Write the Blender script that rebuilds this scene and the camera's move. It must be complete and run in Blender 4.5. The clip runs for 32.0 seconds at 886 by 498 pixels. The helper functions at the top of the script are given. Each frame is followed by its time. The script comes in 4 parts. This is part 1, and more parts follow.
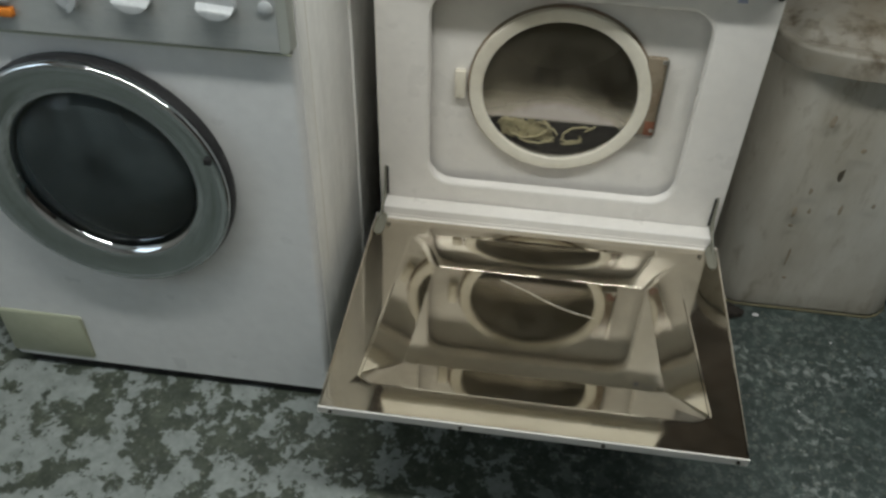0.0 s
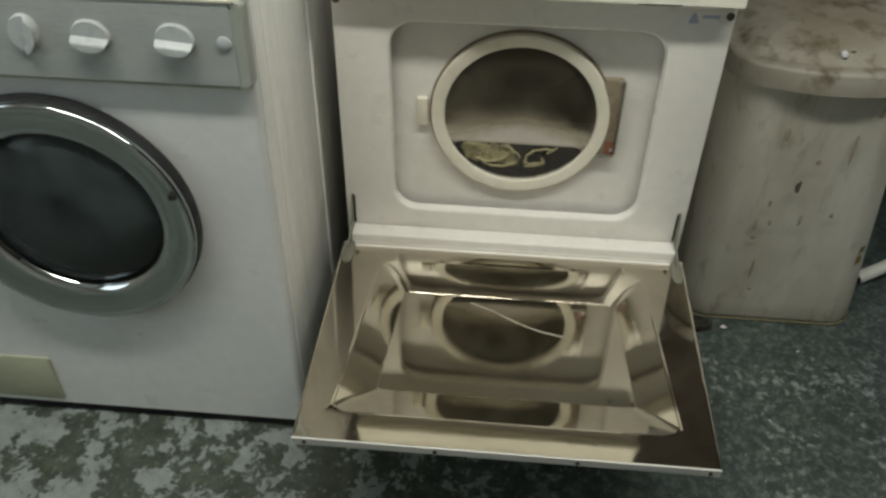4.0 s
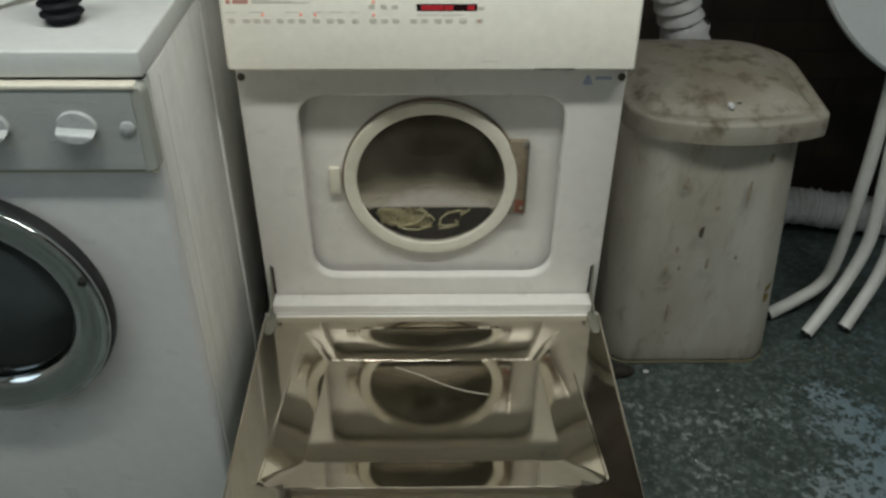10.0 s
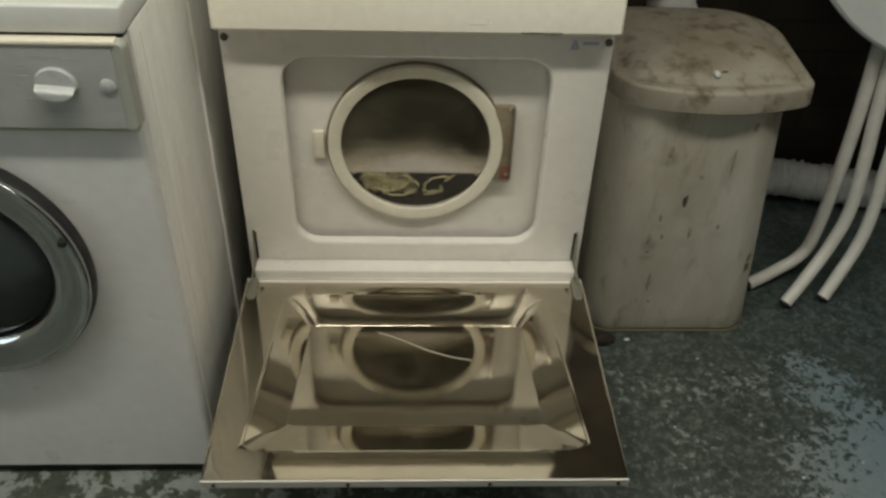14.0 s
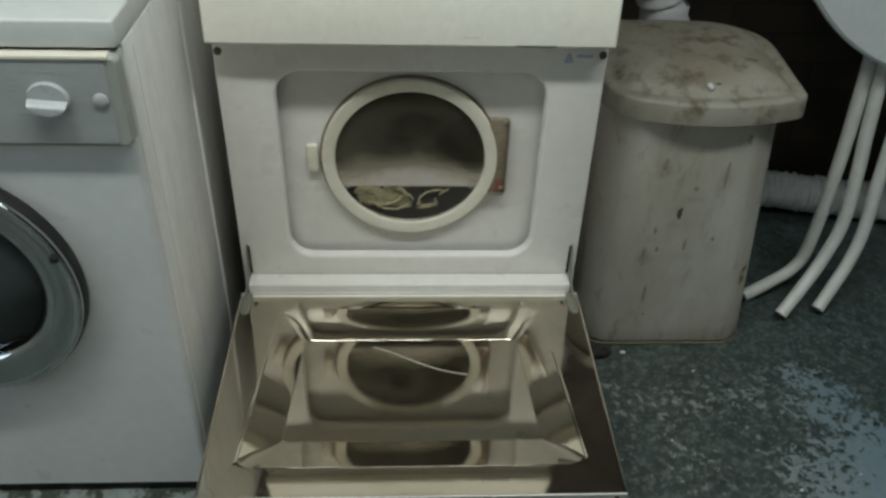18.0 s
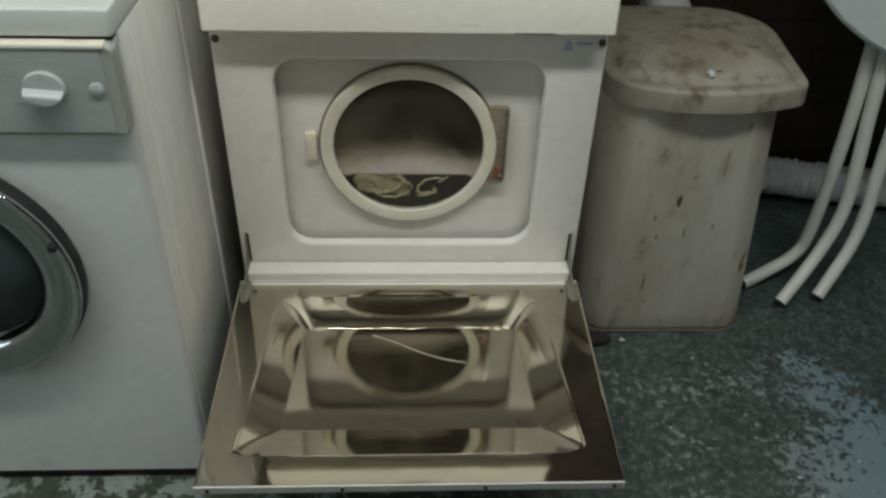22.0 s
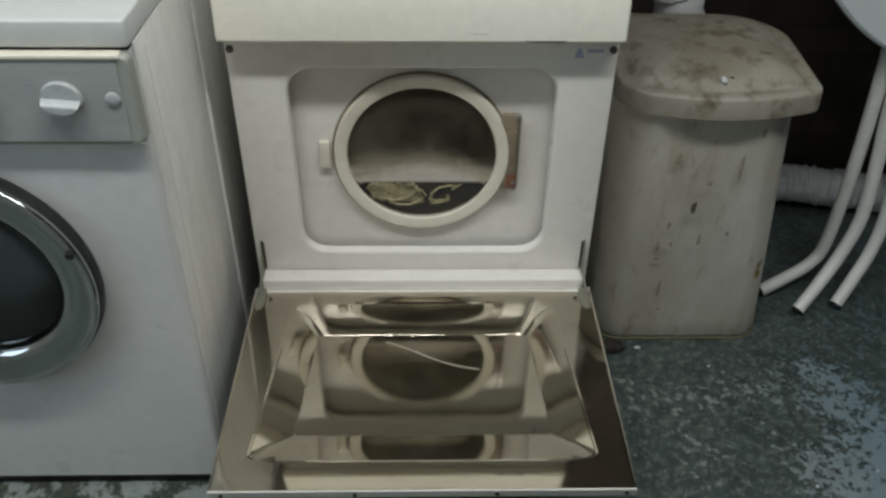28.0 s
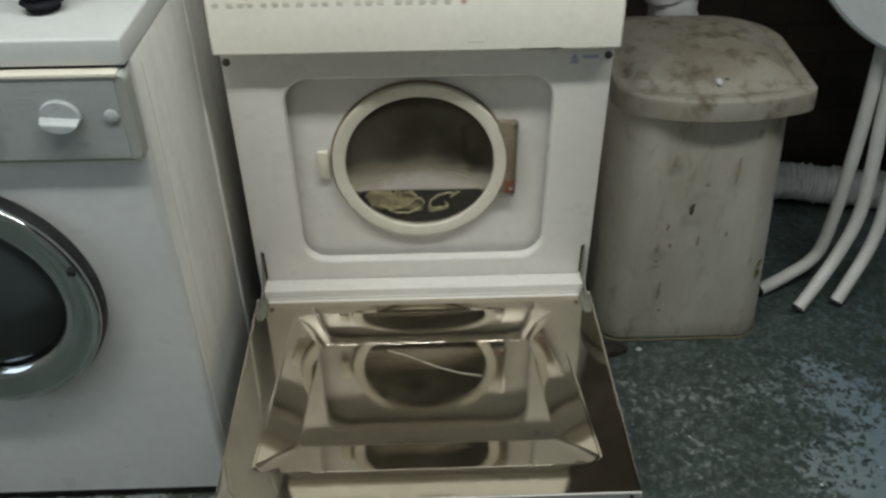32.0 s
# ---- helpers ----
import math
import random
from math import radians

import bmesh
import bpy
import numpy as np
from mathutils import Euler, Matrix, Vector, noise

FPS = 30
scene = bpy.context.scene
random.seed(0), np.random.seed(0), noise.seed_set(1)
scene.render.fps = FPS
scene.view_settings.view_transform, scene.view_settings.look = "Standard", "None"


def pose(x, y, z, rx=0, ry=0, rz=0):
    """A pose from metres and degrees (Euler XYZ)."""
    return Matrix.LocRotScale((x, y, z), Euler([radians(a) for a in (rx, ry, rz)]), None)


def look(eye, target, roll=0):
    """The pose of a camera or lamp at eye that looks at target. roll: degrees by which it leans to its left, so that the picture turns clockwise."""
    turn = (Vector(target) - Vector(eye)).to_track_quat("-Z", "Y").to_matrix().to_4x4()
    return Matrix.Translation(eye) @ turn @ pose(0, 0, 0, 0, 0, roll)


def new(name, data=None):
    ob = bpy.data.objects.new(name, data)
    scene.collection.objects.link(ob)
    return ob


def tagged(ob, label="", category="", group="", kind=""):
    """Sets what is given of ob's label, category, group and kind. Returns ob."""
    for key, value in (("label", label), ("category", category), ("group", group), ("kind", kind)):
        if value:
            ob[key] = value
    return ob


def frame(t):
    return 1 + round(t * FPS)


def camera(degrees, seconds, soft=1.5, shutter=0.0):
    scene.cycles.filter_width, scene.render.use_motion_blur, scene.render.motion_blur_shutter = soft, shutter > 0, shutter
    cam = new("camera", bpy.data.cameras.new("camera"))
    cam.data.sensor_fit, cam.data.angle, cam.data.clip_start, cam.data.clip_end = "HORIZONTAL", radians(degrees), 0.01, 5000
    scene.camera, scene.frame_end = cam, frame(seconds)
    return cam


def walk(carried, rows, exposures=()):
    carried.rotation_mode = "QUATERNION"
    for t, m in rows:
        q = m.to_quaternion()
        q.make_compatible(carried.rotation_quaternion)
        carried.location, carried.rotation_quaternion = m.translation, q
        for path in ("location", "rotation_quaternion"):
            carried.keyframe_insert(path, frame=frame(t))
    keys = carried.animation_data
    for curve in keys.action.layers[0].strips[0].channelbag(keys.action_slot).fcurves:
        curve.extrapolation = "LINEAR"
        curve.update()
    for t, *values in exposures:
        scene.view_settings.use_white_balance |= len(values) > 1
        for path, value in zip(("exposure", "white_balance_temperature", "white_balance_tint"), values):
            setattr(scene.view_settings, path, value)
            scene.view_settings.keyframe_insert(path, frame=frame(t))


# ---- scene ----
cam = camera(56.1, 32.0, soft=2.7)
PATH = [
    (0, (-0.0427, -1.1679, 1.2064), (-0.2191, 0.3166, -0.1212), 1.59),
    (0.5, (-0.0387, -1.1661, 1.2094), (-0.1890, 0.3349, -0.1031), 1.22),
    (1, (-0.0334, -1.1660, 1.2130), (-0.1405, 0.3434, -0.0952), 1.27),
    (1.5, (-0.0347, -1.1639, 1.2092), (-0.1284, 0.3843, -0.0529), 1.98),
    (2, (-0.0344, -1.1711, 1.2132), (-0.1341, 0.3714, -0.0561), 2.05),
    (2.5, (-0.0338, -1.1733, 1.2133), (-0.1440, 0.3604, -0.0655), 1.62),
    (3, (-0.0327, -1.1743, 1.2130), (-0.1411, 0.3738, -0.0488), 0.37),
    (3.5, (-0.0318, -1.1753, 1.2131), (-0.1485, 0.3600, -0.0627), 1.01),
    (5.5, (-0.0301, -1.1721, 1.2121), (-0.1776, 0.3544, -0.0717), -0.58),
    (6, (-0.0463, -1.1744, 1.2196), (-0.1963, 0.3912, -0.0167), 1.23),
    (6.3, (-0.0634, -1.1920, 1.1872), (-0.1248, 0.4357, 0.0267), 0.21),
    (6.4, (-0.0366, -1.1775, 1.1974), (-0.1197, 0.4351, 0.0173), -0.06),
    (6.6, (-0.0373, -1.1795, 1.2334), (-0.0866, 0.5020, 0.1518), -0.41),
    (6.8, (-0.0374, -1.1822, 1.2474), (-0.0839, 0.5088, 0.1805), -0.55),
    (7, (-0.0315, -1.1835, 1.2405), (-0.0477, 0.5034, 0.1665), 0.46),
    (7.5, (-0.0119, -1.1824, 1.2375), (-0.0111, 0.4713, 0.1141), 0.11),
    (8, (-0.0103, -1.1811, 1.2284), (0.0025, 0.4569, 0.0823), 0.47),
    (8.5, (-0.0063, -1.1810, 1.2262), (0.0399, 0.4439, 0.0621), 0.89),
    (9, (-0.0052, -1.1829, 1.2309), (0.0263, 0.4574, 0.0873), 0.87),
    (9.5, (-0.0023, -1.1829, 1.2299), (0.0366, 0.4398, 0.0626), 1.12),
    (10, (-0.0050, -1.1820, 1.2308), (0.0276, 0.4412, 0.0621), 0.46),
    (10.5, (-0.0012, -1.1826, 1.2259), (0.0357, 0.4352, 0.0506), 0.42),
    (11, (-0.0032, -1.1798, 1.2241), (0.0387, 0.4370, 0.0479), 0.73),
    (11.5, (-0.0081, -1.1781, 1.2250), (0.0372, 0.4373, 0.0465), 0.63),
    (12, (-0.0089, -1.1780, 1.2204), (0.0639, 0.4249, 0.0263), 1.38),
    (12.5, (-0.0080, -1.1787, 1.2236), (0.0659, 0.3458, -0.0689), 1.49),
    (13, (-0.0102, -1.1812, 1.2192), (0.0759, 0.3466, -0.0682), 2.19),
    (13.5, (-0.0131, -1.1832, 1.2182), (0.0763, 0.3768, -0.0299), 2.15),
    (14, (-0.0100, -1.1841, 1.2211), (0.0682, 0.3966, -0.0023), 2.04),
    (14.5, (-0.0033, -1.1816, 1.2245), (0.0806, 0.4370, 0.0530), 2.18),
    (16.5, (-0.0136, -1.1762, 1.2200), (0.0775, 0.4263, 0.0274), 1.66),
    (17, (-0.0110, -1.1781, 1.2228), (0.0911, 0.4286, 0.0364), 2.23),
    (17.5, (-0.0120, -1.1818, 1.2199), (0.0838, 0.4275, 0.0359), 2.22),
    (18, (-0.0139, -1.1791, 1.2172), (0.0822, 0.4205, 0.0206), 2.06),
    (18.5, (-0.0157, -1.1772, 1.2181), (0.0836, 0.4214, 0.0206), 2.24),
    (19, (-0.0110, -1.1788, 1.2197), (0.0868, 0.4189, 0.0194), 2.47),
    (19.5, (-0.0079, -1.1790, 1.2180), (0.1060, 0.4166, 0.0195), 2.62),
    (20, (-0.0060, -1.1799, 1.2179), (0.0875, 0.4091, 0.0058), 1.92),
    (20.5, (-0.0061, -1.1779, 1.2209), (0.0825, 0.4100, 0.0089), 1.75),
    (21, (-0.0070, -1.1789, 1.2201), (0.0730, 0.4107, 0.0097), 1.6),
    (21.5, (-0.0098, -1.1772, 1.2201), (0.0843, 0.4084, 0.0045), 1.82),
    (22, (-0.0090, -1.1742, 1.2217), (0.0827, 0.4024, -0.0048), 2.01),
    (22.5, (-0.0101, -1.1745, 1.2189), (0.0531, 0.3941, -0.0206), 1.0),
    (23, (-0.0130, -1.1669, 1.2296), (0.0597, 0.4142, 0.0065), -0.14),
    (23.5, (-0.0169, -1.1670, 1.2278), (0.0538, 0.4055, -0.0068), -0.38),
    (24, (-0.0138, -1.1671, 1.2260), (0.0836, 0.3972, -0.0158), 0.28),
    (24.5, (-0.0069, -1.1715, 1.2287), (0.0840, 0.4014, -0.0035), 0.62),
    (26.5, (0.0038, -1.1838, 1.2242), (0.0463, 0.4128, 0.0197), 0.53),
    (27, (0.0040, -1.1833, 1.2250), (0.0389, 0.4176, 0.0260), 0.87),
    (27.5, (0.0042, -1.1850, 1.2240), (0.0392, 0.4138, 0.0227), 0.89),
    (28, (0.0049, -1.1830, 1.2220), (0.0455, 0.4106, 0.0135), 0.75),
    (28.5, (0.0012, -1.1783, 1.2201), (0.0497, 0.4091, 0.0054), 0.91),
    (29, (0.0030, -1.1799, 1.2200), (0.0528, 0.4118, 0.0106), 0.88),
    (29.5, (0.0041, -1.1782, 1.2229), (0.0510, 0.4136, 0.0125), 0.64),
    (30, (0.0069, -1.1774, 1.2232), (0.0471, 0.4153, 0.0148), 0.41),
    (30.5, (0.0070, -1.1801, 1.2251), (0.0366, 0.4150, 0.0191), 0.32),
    (31, (0.0080, -1.1833, 1.2260), (0.0411, 0.4113, 0.0195), 0.5),
    (31.5, (0.0089, -1.1880, 1.2251), (0.0308, 0.4104, 0.0234), 0.38),
    (32, (0.0041, -1.1814, 1.2309), (0.0460, 0.4155, 0.0277), -0.5),
]

EXPOSURES = [
    (0, -0.30, 6110, 6.3), (1, -0.27, 6500, 4.0), (2, -0.27, 6350, 2.5), (3, -0.30, 6600, 1.0), (6, -0.31, 6060, 7.0), (7, -0.32, 6300, 1.5),
    (8, -0.49, 5990, 2.1), (9, -0.42, 6360, 5.2), (10, -0.55, 6160, 3.1), (11, -0.52, 5890, 4.1), (12, -0.47, 6100, 8.5), (13, -0.40, 6780, 7.8),
    (14, -0.51, 6980, 4.2), (17, -0.57, 6310, 3.4), (18, -0.54, 5940, 0.3), (19, -0.57, 6000, 6.2), (20, -0.57, 6460, 2.0), (21, -0.57, 6190, 0.0),
    (22, -0.57, 6150, 2.4), (23, -0.55, 6130, 7.2), (24, -0.55, 5990, -1.5), (27, -0.49, 6450, 5.2), (28, -0.45, 6000, 5.0), (29, -0.55, 6270, 4.2), (30, -0.55, 6200, 6.2), (32, -0.44, 6080, 4.0),
]
walk(cam, [(t, look(eye, target, roll)) for t, eye, target, roll in PATH], EXPOSURES)

# ---- light ----
world = bpy.data.worlds.new("world")
scene.world = world
world.use_nodes = True
bg = world.node_tree.nodes["Background"]
sky = world.node_tree.nodes.new("ShaderNodeTexSky")
sky.sky_type, sky.sun_disc, sky.sun_elevation, sky.sun_rotation = "NISHITA", False, radians(35), radians(200)
world.node_tree.links.new(sky.outputs["Color"], bg.inputs["Color"])
bg.inputs["Strength"].default_value = 0.1

TUBE_POWERS, WEST_FILL_POWER = (22.5, 22.5), 11.0


def area_lamp(name, m, sx, sy, power, colour):
    data = bpy.data.lights.new(name, "AREA")
    data.shape, data.size, data.size_y, data.energy, data.color = "RECTANGLE", sx, sy, power, colour
    ob = new(name, data)
    ob.matrix_world = m
    return ob


LAMPS = ((-0.50, -0.77), (0.76, -0.77))
for (lx, ly), power in zip(LAMPS, TUBE_POWERS):
    area_lamp("tube_light", pose(lx, ly, 2.345, 0, 0, 0), 1.14, 0.13, power, (1.0, 0.965, 0.90))


# added cool fill lamp, out of view, in an opening of the west wall
area_lamp("west_fill", pose(-2.26, -1.5, 1.5, 0, -90, 0), 1.18, 1.18, WEST_FILL_POWER, (0.84, 0.95, 1.0))


# ---- materials ----
def ramp(nt, fac, stops):
    n = nt.nodes.new("ShaderNodeValToRGB")
    while len(n.color_ramp.elements) < len(stops):
        n.color_ramp.elements.new(0.5)
    for e, (p, c) in zip(n.color_ramp.elements, stops):
        e.position, e.color = p, (*c, 1) if len(c) == 3 else c
    nt.links.new(fac, n.inputs["Fac"])
    return n.outputs["Color"]


def noise_tex(nt, scale, detail=4.0, rough=0.55, stretch=(1, 1, 1), distort=0.0, shift=(0, 0, 0)):
    co = nt.nodes.new("ShaderNodeTexCoord")
    mp = nt.nodes.new("ShaderNodeMapping")
    mp.inputs["Scale"].default_value = stretch
    mp.inputs["Location"].default_value = shift
    nt.links.new(co.outputs["Object"], mp.inputs["Vector"])
    n = nt.nodes.new("ShaderNodeTexNoise")
    n.inputs["Scale"].default_value, n.inputs["Detail"].default_value = scale, detail
    n.inputs["Roughness"].default_value, n.inputs["Distortion"].default_value = rough, distort
    nt.links.new(mp.outputs["Vector"], n.inputs["Vector"])
    return n.outputs["Fac"]


def mixed(nt, fac, a, b, mode="MIX"):
    n = nt.nodes.new("ShaderNodeMix")
    n.data_type, n.blend_type = "RGBA", mode
    for sock, v in ((n.inputs["Factor"], fac), (n.inputs["A"], a), (n.inputs["B"], b)):
        if isinstance(v, (int, float)):
            sock.default_value = v
        elif isinstance(v, tuple):
            sock.default_value = (*v, 1)
        else:
            nt.links.new(v, sock)
    return n.outputs["Result"]


def bump(nt, height, strength, dist, normal=None):
    b = nt.nodes.new("ShaderNodeBump")
    b.inputs["Strength"].default_value, b.inputs["Distance"].default_value = strength, dist
    nt.links.new(height, b.inputs["Height"])
    if normal:
        nt.links.new(normal, b.inputs["Normal"])
    return b.outputs["Normal"]


def base_mat(name, rough=0.5, metal=0.0):
    m = bpy.data.materials.new(name)
    m.use_nodes = True
    nt = m.node_tree
    p = nt.nodes["Principled BSDF"]
    p.inputs["Roughness"].default_value, p.inputs["Metallic"].default_value = rough, metal
    return m, nt, p


def paint(name, colour, dirt, amount=0.35, scale=9.0, rough=0.35, spot=60.0, stretch=(1, 1, 1), metal=0.0, relief=0.08, dist=0.001):
    """A surface of one colour with broad stains, fine grain and a little relief."""
    m, nt, p = base_mat(name, rough, metal)
    broad = ramp(nt, noise_tex(nt, scale, 5, 0.6, stretch), [(0.45, (0, 0, 0)), (0.75, (amount,) * 3)])
    fine = ramp(nt, noise_tex(nt, spot, 3, 0.6), [(0.3, (0.93, 0.93, 0.93)), (0.7, (1, 1, 1))])
    col = mixed(nt, 1.0, mixed(nt, broad, colour, dirt), fine, "MULTIPLY")
    nt.links.new(col, p.inputs["Base Color"])
    r = ramp(nt, noise_tex(nt, scale * 2.2, 4), [(0.3, (rough * 0.8,) * 3), (0.7, (min(1, rough * 1.35),) * 3)])
    nt.links.new(r, p.inputs["Roughness"])
    nt.links.new(bump(nt, noise_tex(nt, spot * 2, 3), relief, dist), p.inputs["Normal"])
    return m


def spotted(name, colour, dirt, spots, cut=0.575, stretch=(1, 1, 1), soft=0.12, scale=27):
    """Old plastic: broad grime and small dark stains."""
    m, nt, p = base_mat(name, 0.55)
    broad = ramp(nt, noise_tex(nt, 7, 6, 0.65, stretch), [(0.38, (0, 0, 0)), (0.68, (0.9, 0.9, 0.9))])
    small = ramp(nt, noise_tex(nt, scale, 5, 0.6, stretch, 0.15, (3.1, 0.4, 1.7)), [(cut - 0.03, (0, 0, 0)), (cut + soft, (0.85, 0.85, 0.85))])
    tiny = ramp(nt, noise_tex(nt, 95, 3, 0.6), [(0.66, (0, 0, 0)), (0.76, (0.35, 0.35, 0.35))])
    col = mixed(nt, tiny, mixed(nt, small, mixed(nt, broad, colour, dirt), spots), spots)
    nt.links.new(col, p.inputs["Base Color"])
    nt.links.new(bump(nt, noise_tex(nt, 90, 4), 0.12, 0.001), p.inputs["Normal"])
    return m


def glow(name, colour, strength):
    m, nt, p = base_mat(name, 0.4)
    p.inputs["Base Color"].default_value = (*[c * 0.3 for c in colour], 1)
    p.inputs["Emission Color"].default_value = (*colour, 1)
    p.inputs["Emission Strength"].default_value = strength
    return m


def add_up(nt, a, b, op="ADD"):
    n = nt.nodes.new("ShaderNodeMath")
    n.operation = op
    for sock, v in zip(n.inputs, (a, b)):
        if isinstance(v, (int, float)):
            sock.default_value = v
        else:
            nt.links.new(v, sock)
    return n.outputs[0]


def spread(nt, value, a, b, lo, hi):
    n = nt.nodes.new("ShaderNodeMapRange")
    n.interpolation_type = "SMOOTHSTEP"
    for key, v in (("From Min", a), ("From Max", b), ("To Min", lo), ("To Max", hi)):
        n.inputs[key].default_value = v
    nt.links.new(value, n.inputs["Value"])
    return n.outputs["Result"]


def patch(nt, x, y, r0, r1, amount, wide=1.0):
    """A round zone on the floor: the full amount inside r0, none outside r1."""
    co = nt.nodes.new("ShaderNodeTexCoord")
    mp = nt.nodes.new("ShaderNodeMapping")
    mp.inputs["Scale"].default_value = (1 / wide, 1, 1)
    mp.inputs["Location"].default_value = (-x / wide, -y, 0)
    ln = nt.nodes.new("ShaderNodeVectorMath")
    ln.operation = "LENGTH"
    nt.links.new(co.outputs["Object"], mp.inputs["Vector"])
    nt.links.new(mp.outputs["Vector"], ln.inputs[0])
    return spread(nt, ln.outputs["Value"], r0, r1, amount, 0.0)


def mat_floor():
    """Grey concrete with what is left of a white, in one corner bluish, floor paint."""
    m, nt, p = base_mat("floor_concrete", 0.55)
    co = nt.nodes.new("ShaderNodeTexCoord")
    sep = nt.nodes.new("ShaderNodeSeparateXYZ")
    nt.links.new(co.outputs["Object"], sep.inputs[0])
    grey = ramp(nt, noise_tex(nt, 26, 10, 0.72), [(0.32, (0.022, 0.030, 0.027)), (0.52, (0.046, 0.058, 0.052)), (0.7, (0.085, 0.104, 0.094))])
    grey = mixed(nt, spread(nt, sep.outputs["X"], -0.2, 0.3, 0.0, 1.0), mixed(nt, 1.0, grey, (1.12, 1.06, 0.84), "MULTIPLY"), mixed(nt, 1.0, grey, (0.92, 1.0, 1.0), "MULTIPLY"))
    # large flakes on the side of the washing machine, small crumbs on the other
    fine = add_up(nt, add_up(nt, noise_tex(nt, 44, 8, 0.65, shift=(1.0, 8.0, 0)), -0.5), spread(nt, sep.outputs["X"], -0.75, -0.20, 0.18, 0.55), "MULTIPLY")
    large = add_up(nt, add_up(nt, noise_tex(nt, 15, 10, 0.66, distort=0.2), fine), spread(nt, sep.outputs["X"], -0.10, -0.80, -0.035, 0.045))
    large = add_up(nt, large, patch(nt, -0.66, -0.34, 0.02, 0.16, -0.07, 1.5))
    small = add_up(nt, add_up(nt, noise_tex(nt, 52, 9, 0.7, distort=0.3), 0.70, "MULTIPLY"), add_up(nt, noise_tex(nt, 9, 4, 0.6, shift=(4.0, 1.0, 0)), 0.30, "MULTIPLY"))
    # the bare zone at x 1.06 darkens the floor for the table's shadow
    for x, y, r0, r1, amount, wide in ((0.99, -0.40, 0.10, 0.44, 0.21, 1.0), (0.80, -0.02, 0.02, 0.14, 0.075, 1.2), (1.06, 0.02, 0.08, 0.20, -0.16, 1.0), (0.30, -0.30, 0.05, 0.22, -0.03, 1.0)):
        small = add_up(nt, small, patch(nt, x, y, r0, r1, amount, wide))
    # paint also fades out towards the back, for the shaded floor there
    small = add_up(nt, small, spread(nt, sep.outputs["Y"], -0.05, 0.22, 0.0, -0.14))
    left = ramp(nt, large, [(0.496, (0, 0, 0)), (0.530, (1, 1, 1))])
    right = ramp(nt, small, [(0.556, (0, 0, 0)), (0.590, (0.95, 0.95, 0.95))])
    mask = mixed(nt, spread(nt, sep.outputs["X"], -0.12, 0.22, 0.0, 1.0), left, right)
    white = ramp(nt, noise_tex(nt, 34, 9, 0.7), [(0.3, (0.175, 0.195, 0.18)), (0.62, (0.27, 0.295, 0.28))])
    white = mixed(nt, spread(nt, sep.outputs["X"], 0.50, 1.0, 0.0, 0.9), white, (0.135, 0.21, 0.265))
    # crumbs and a thin worn film between the flakes
    specks = ramp(nt, noise_tex(nt, 90, 4, 0.6), [(0.60, (0, 0, 0)), (0.66, (0.5, 0.5, 0.5))])
    film = ramp(nt, noise_tex(nt, 55, 9, 0.75, shift=(2.0, 5.0, 0)), [(0.50, (0, 0, 0)), (0.58, (0.30, 0.30, 0.30))])
    film = mixed(nt, 1.0, film, spread(nt, sep.outputs["X"], -0.1, 0.4, 0.2, 1.0), "MULTIPLY")
    worn = mixed(nt, film, mixed(nt, specks, grey, (0.20, 0.20, 0.165)), white)
    pits = ramp(nt, noise_tex(nt, 60, 6, 0.6, shift=(7.0, 3.0, 0)), [(0.64, (0, 0, 0)), (0.68, (0.8, 0.8, 0.8))])
    col = mixed(nt, mask, worn, mixed(nt, pits, white, grey))
    nt.links.new(col, p.inputs["Base Color"])
    r = ramp(nt, noise_tex(nt, 12, 4), [(0.3, (0.4,) * 3), (0.7, (0.7,) * 3)])
    nt.links.new(r, p.inputs["Roughness"])
    n1 = bump(nt, noise_tex(nt, 120, 4), 0.25, 0.002)
    nt.links.new(bump(nt, mask, 0.5, 0.0012, n1), p.inputs["Normal"])
    return m


def mat_steel():
    """Polished stainless sheet with a slight ripple, smears and fine scratches."""
    m, nt, p = base_mat("polished_steel", 0.08, 1.0)
    col = ramp(nt, noise_tex(nt, 6, 4), [(0.3, (0.50, 0.455, 0.365)), (0.7, (0.58, 0.53, 0.435))])
    nt.links.new(col, p.inputs["Base Color"])
    r = ramp(nt, noise_tex(nt, 14, 6, 0.65, (1, 3, 1)), [(0.35, (0.03,) * 3), (0.7, (0.085,) * 3)])
    nt.links.new(r, p.inputs["Roughness"])
    n1 = bump(nt, noise_tex(nt, 6, 1), 0.07, 0.003)
    nt.links.new(bump(nt, noise_tex(nt, 160, 2, 0.5, (0.2, 3, 1)), 0.03, 0.0004, n1), p.inputs["Normal"])
    # a thin, blotchy film of dust and dried smears
    film = nt.nodes.new("ShaderNodeBsdfDiffuse")
    film.inputs["Color"].default_value = (0.42, 0.38, 0.29, 1)
    mix = nt.nodes.new("ShaderNodeMixShader")
    blot = ramp(nt, noise_tex(nt, 42, 8, 0.68, (1, 1.6, 1), 0.4), [(0.4, (0.006,) * 3), (0.75, (0.042,) * 3)])
    cloud = ramp(nt, noise_tex(nt, 13, 6, 0.6, (1, 1, 1), 0.6, (2.0, 6.0, 1.0)), [(0.52, (0, 0, 0)), (0.72, (0.035, 0.035, 0.035))])
    nt.links.new(add_up(nt, blot, cloud), mix.inputs["Fac"])
    nt.links.new(p.outputs["BSDF"], mix.inputs[1])
    nt.links.new(film.outputs["BSDF"], mix.inputs[2])
    nt.links.new(mix.outputs["Shader"], nt.nodes["Material Output"].inputs["Surface"])
    return m


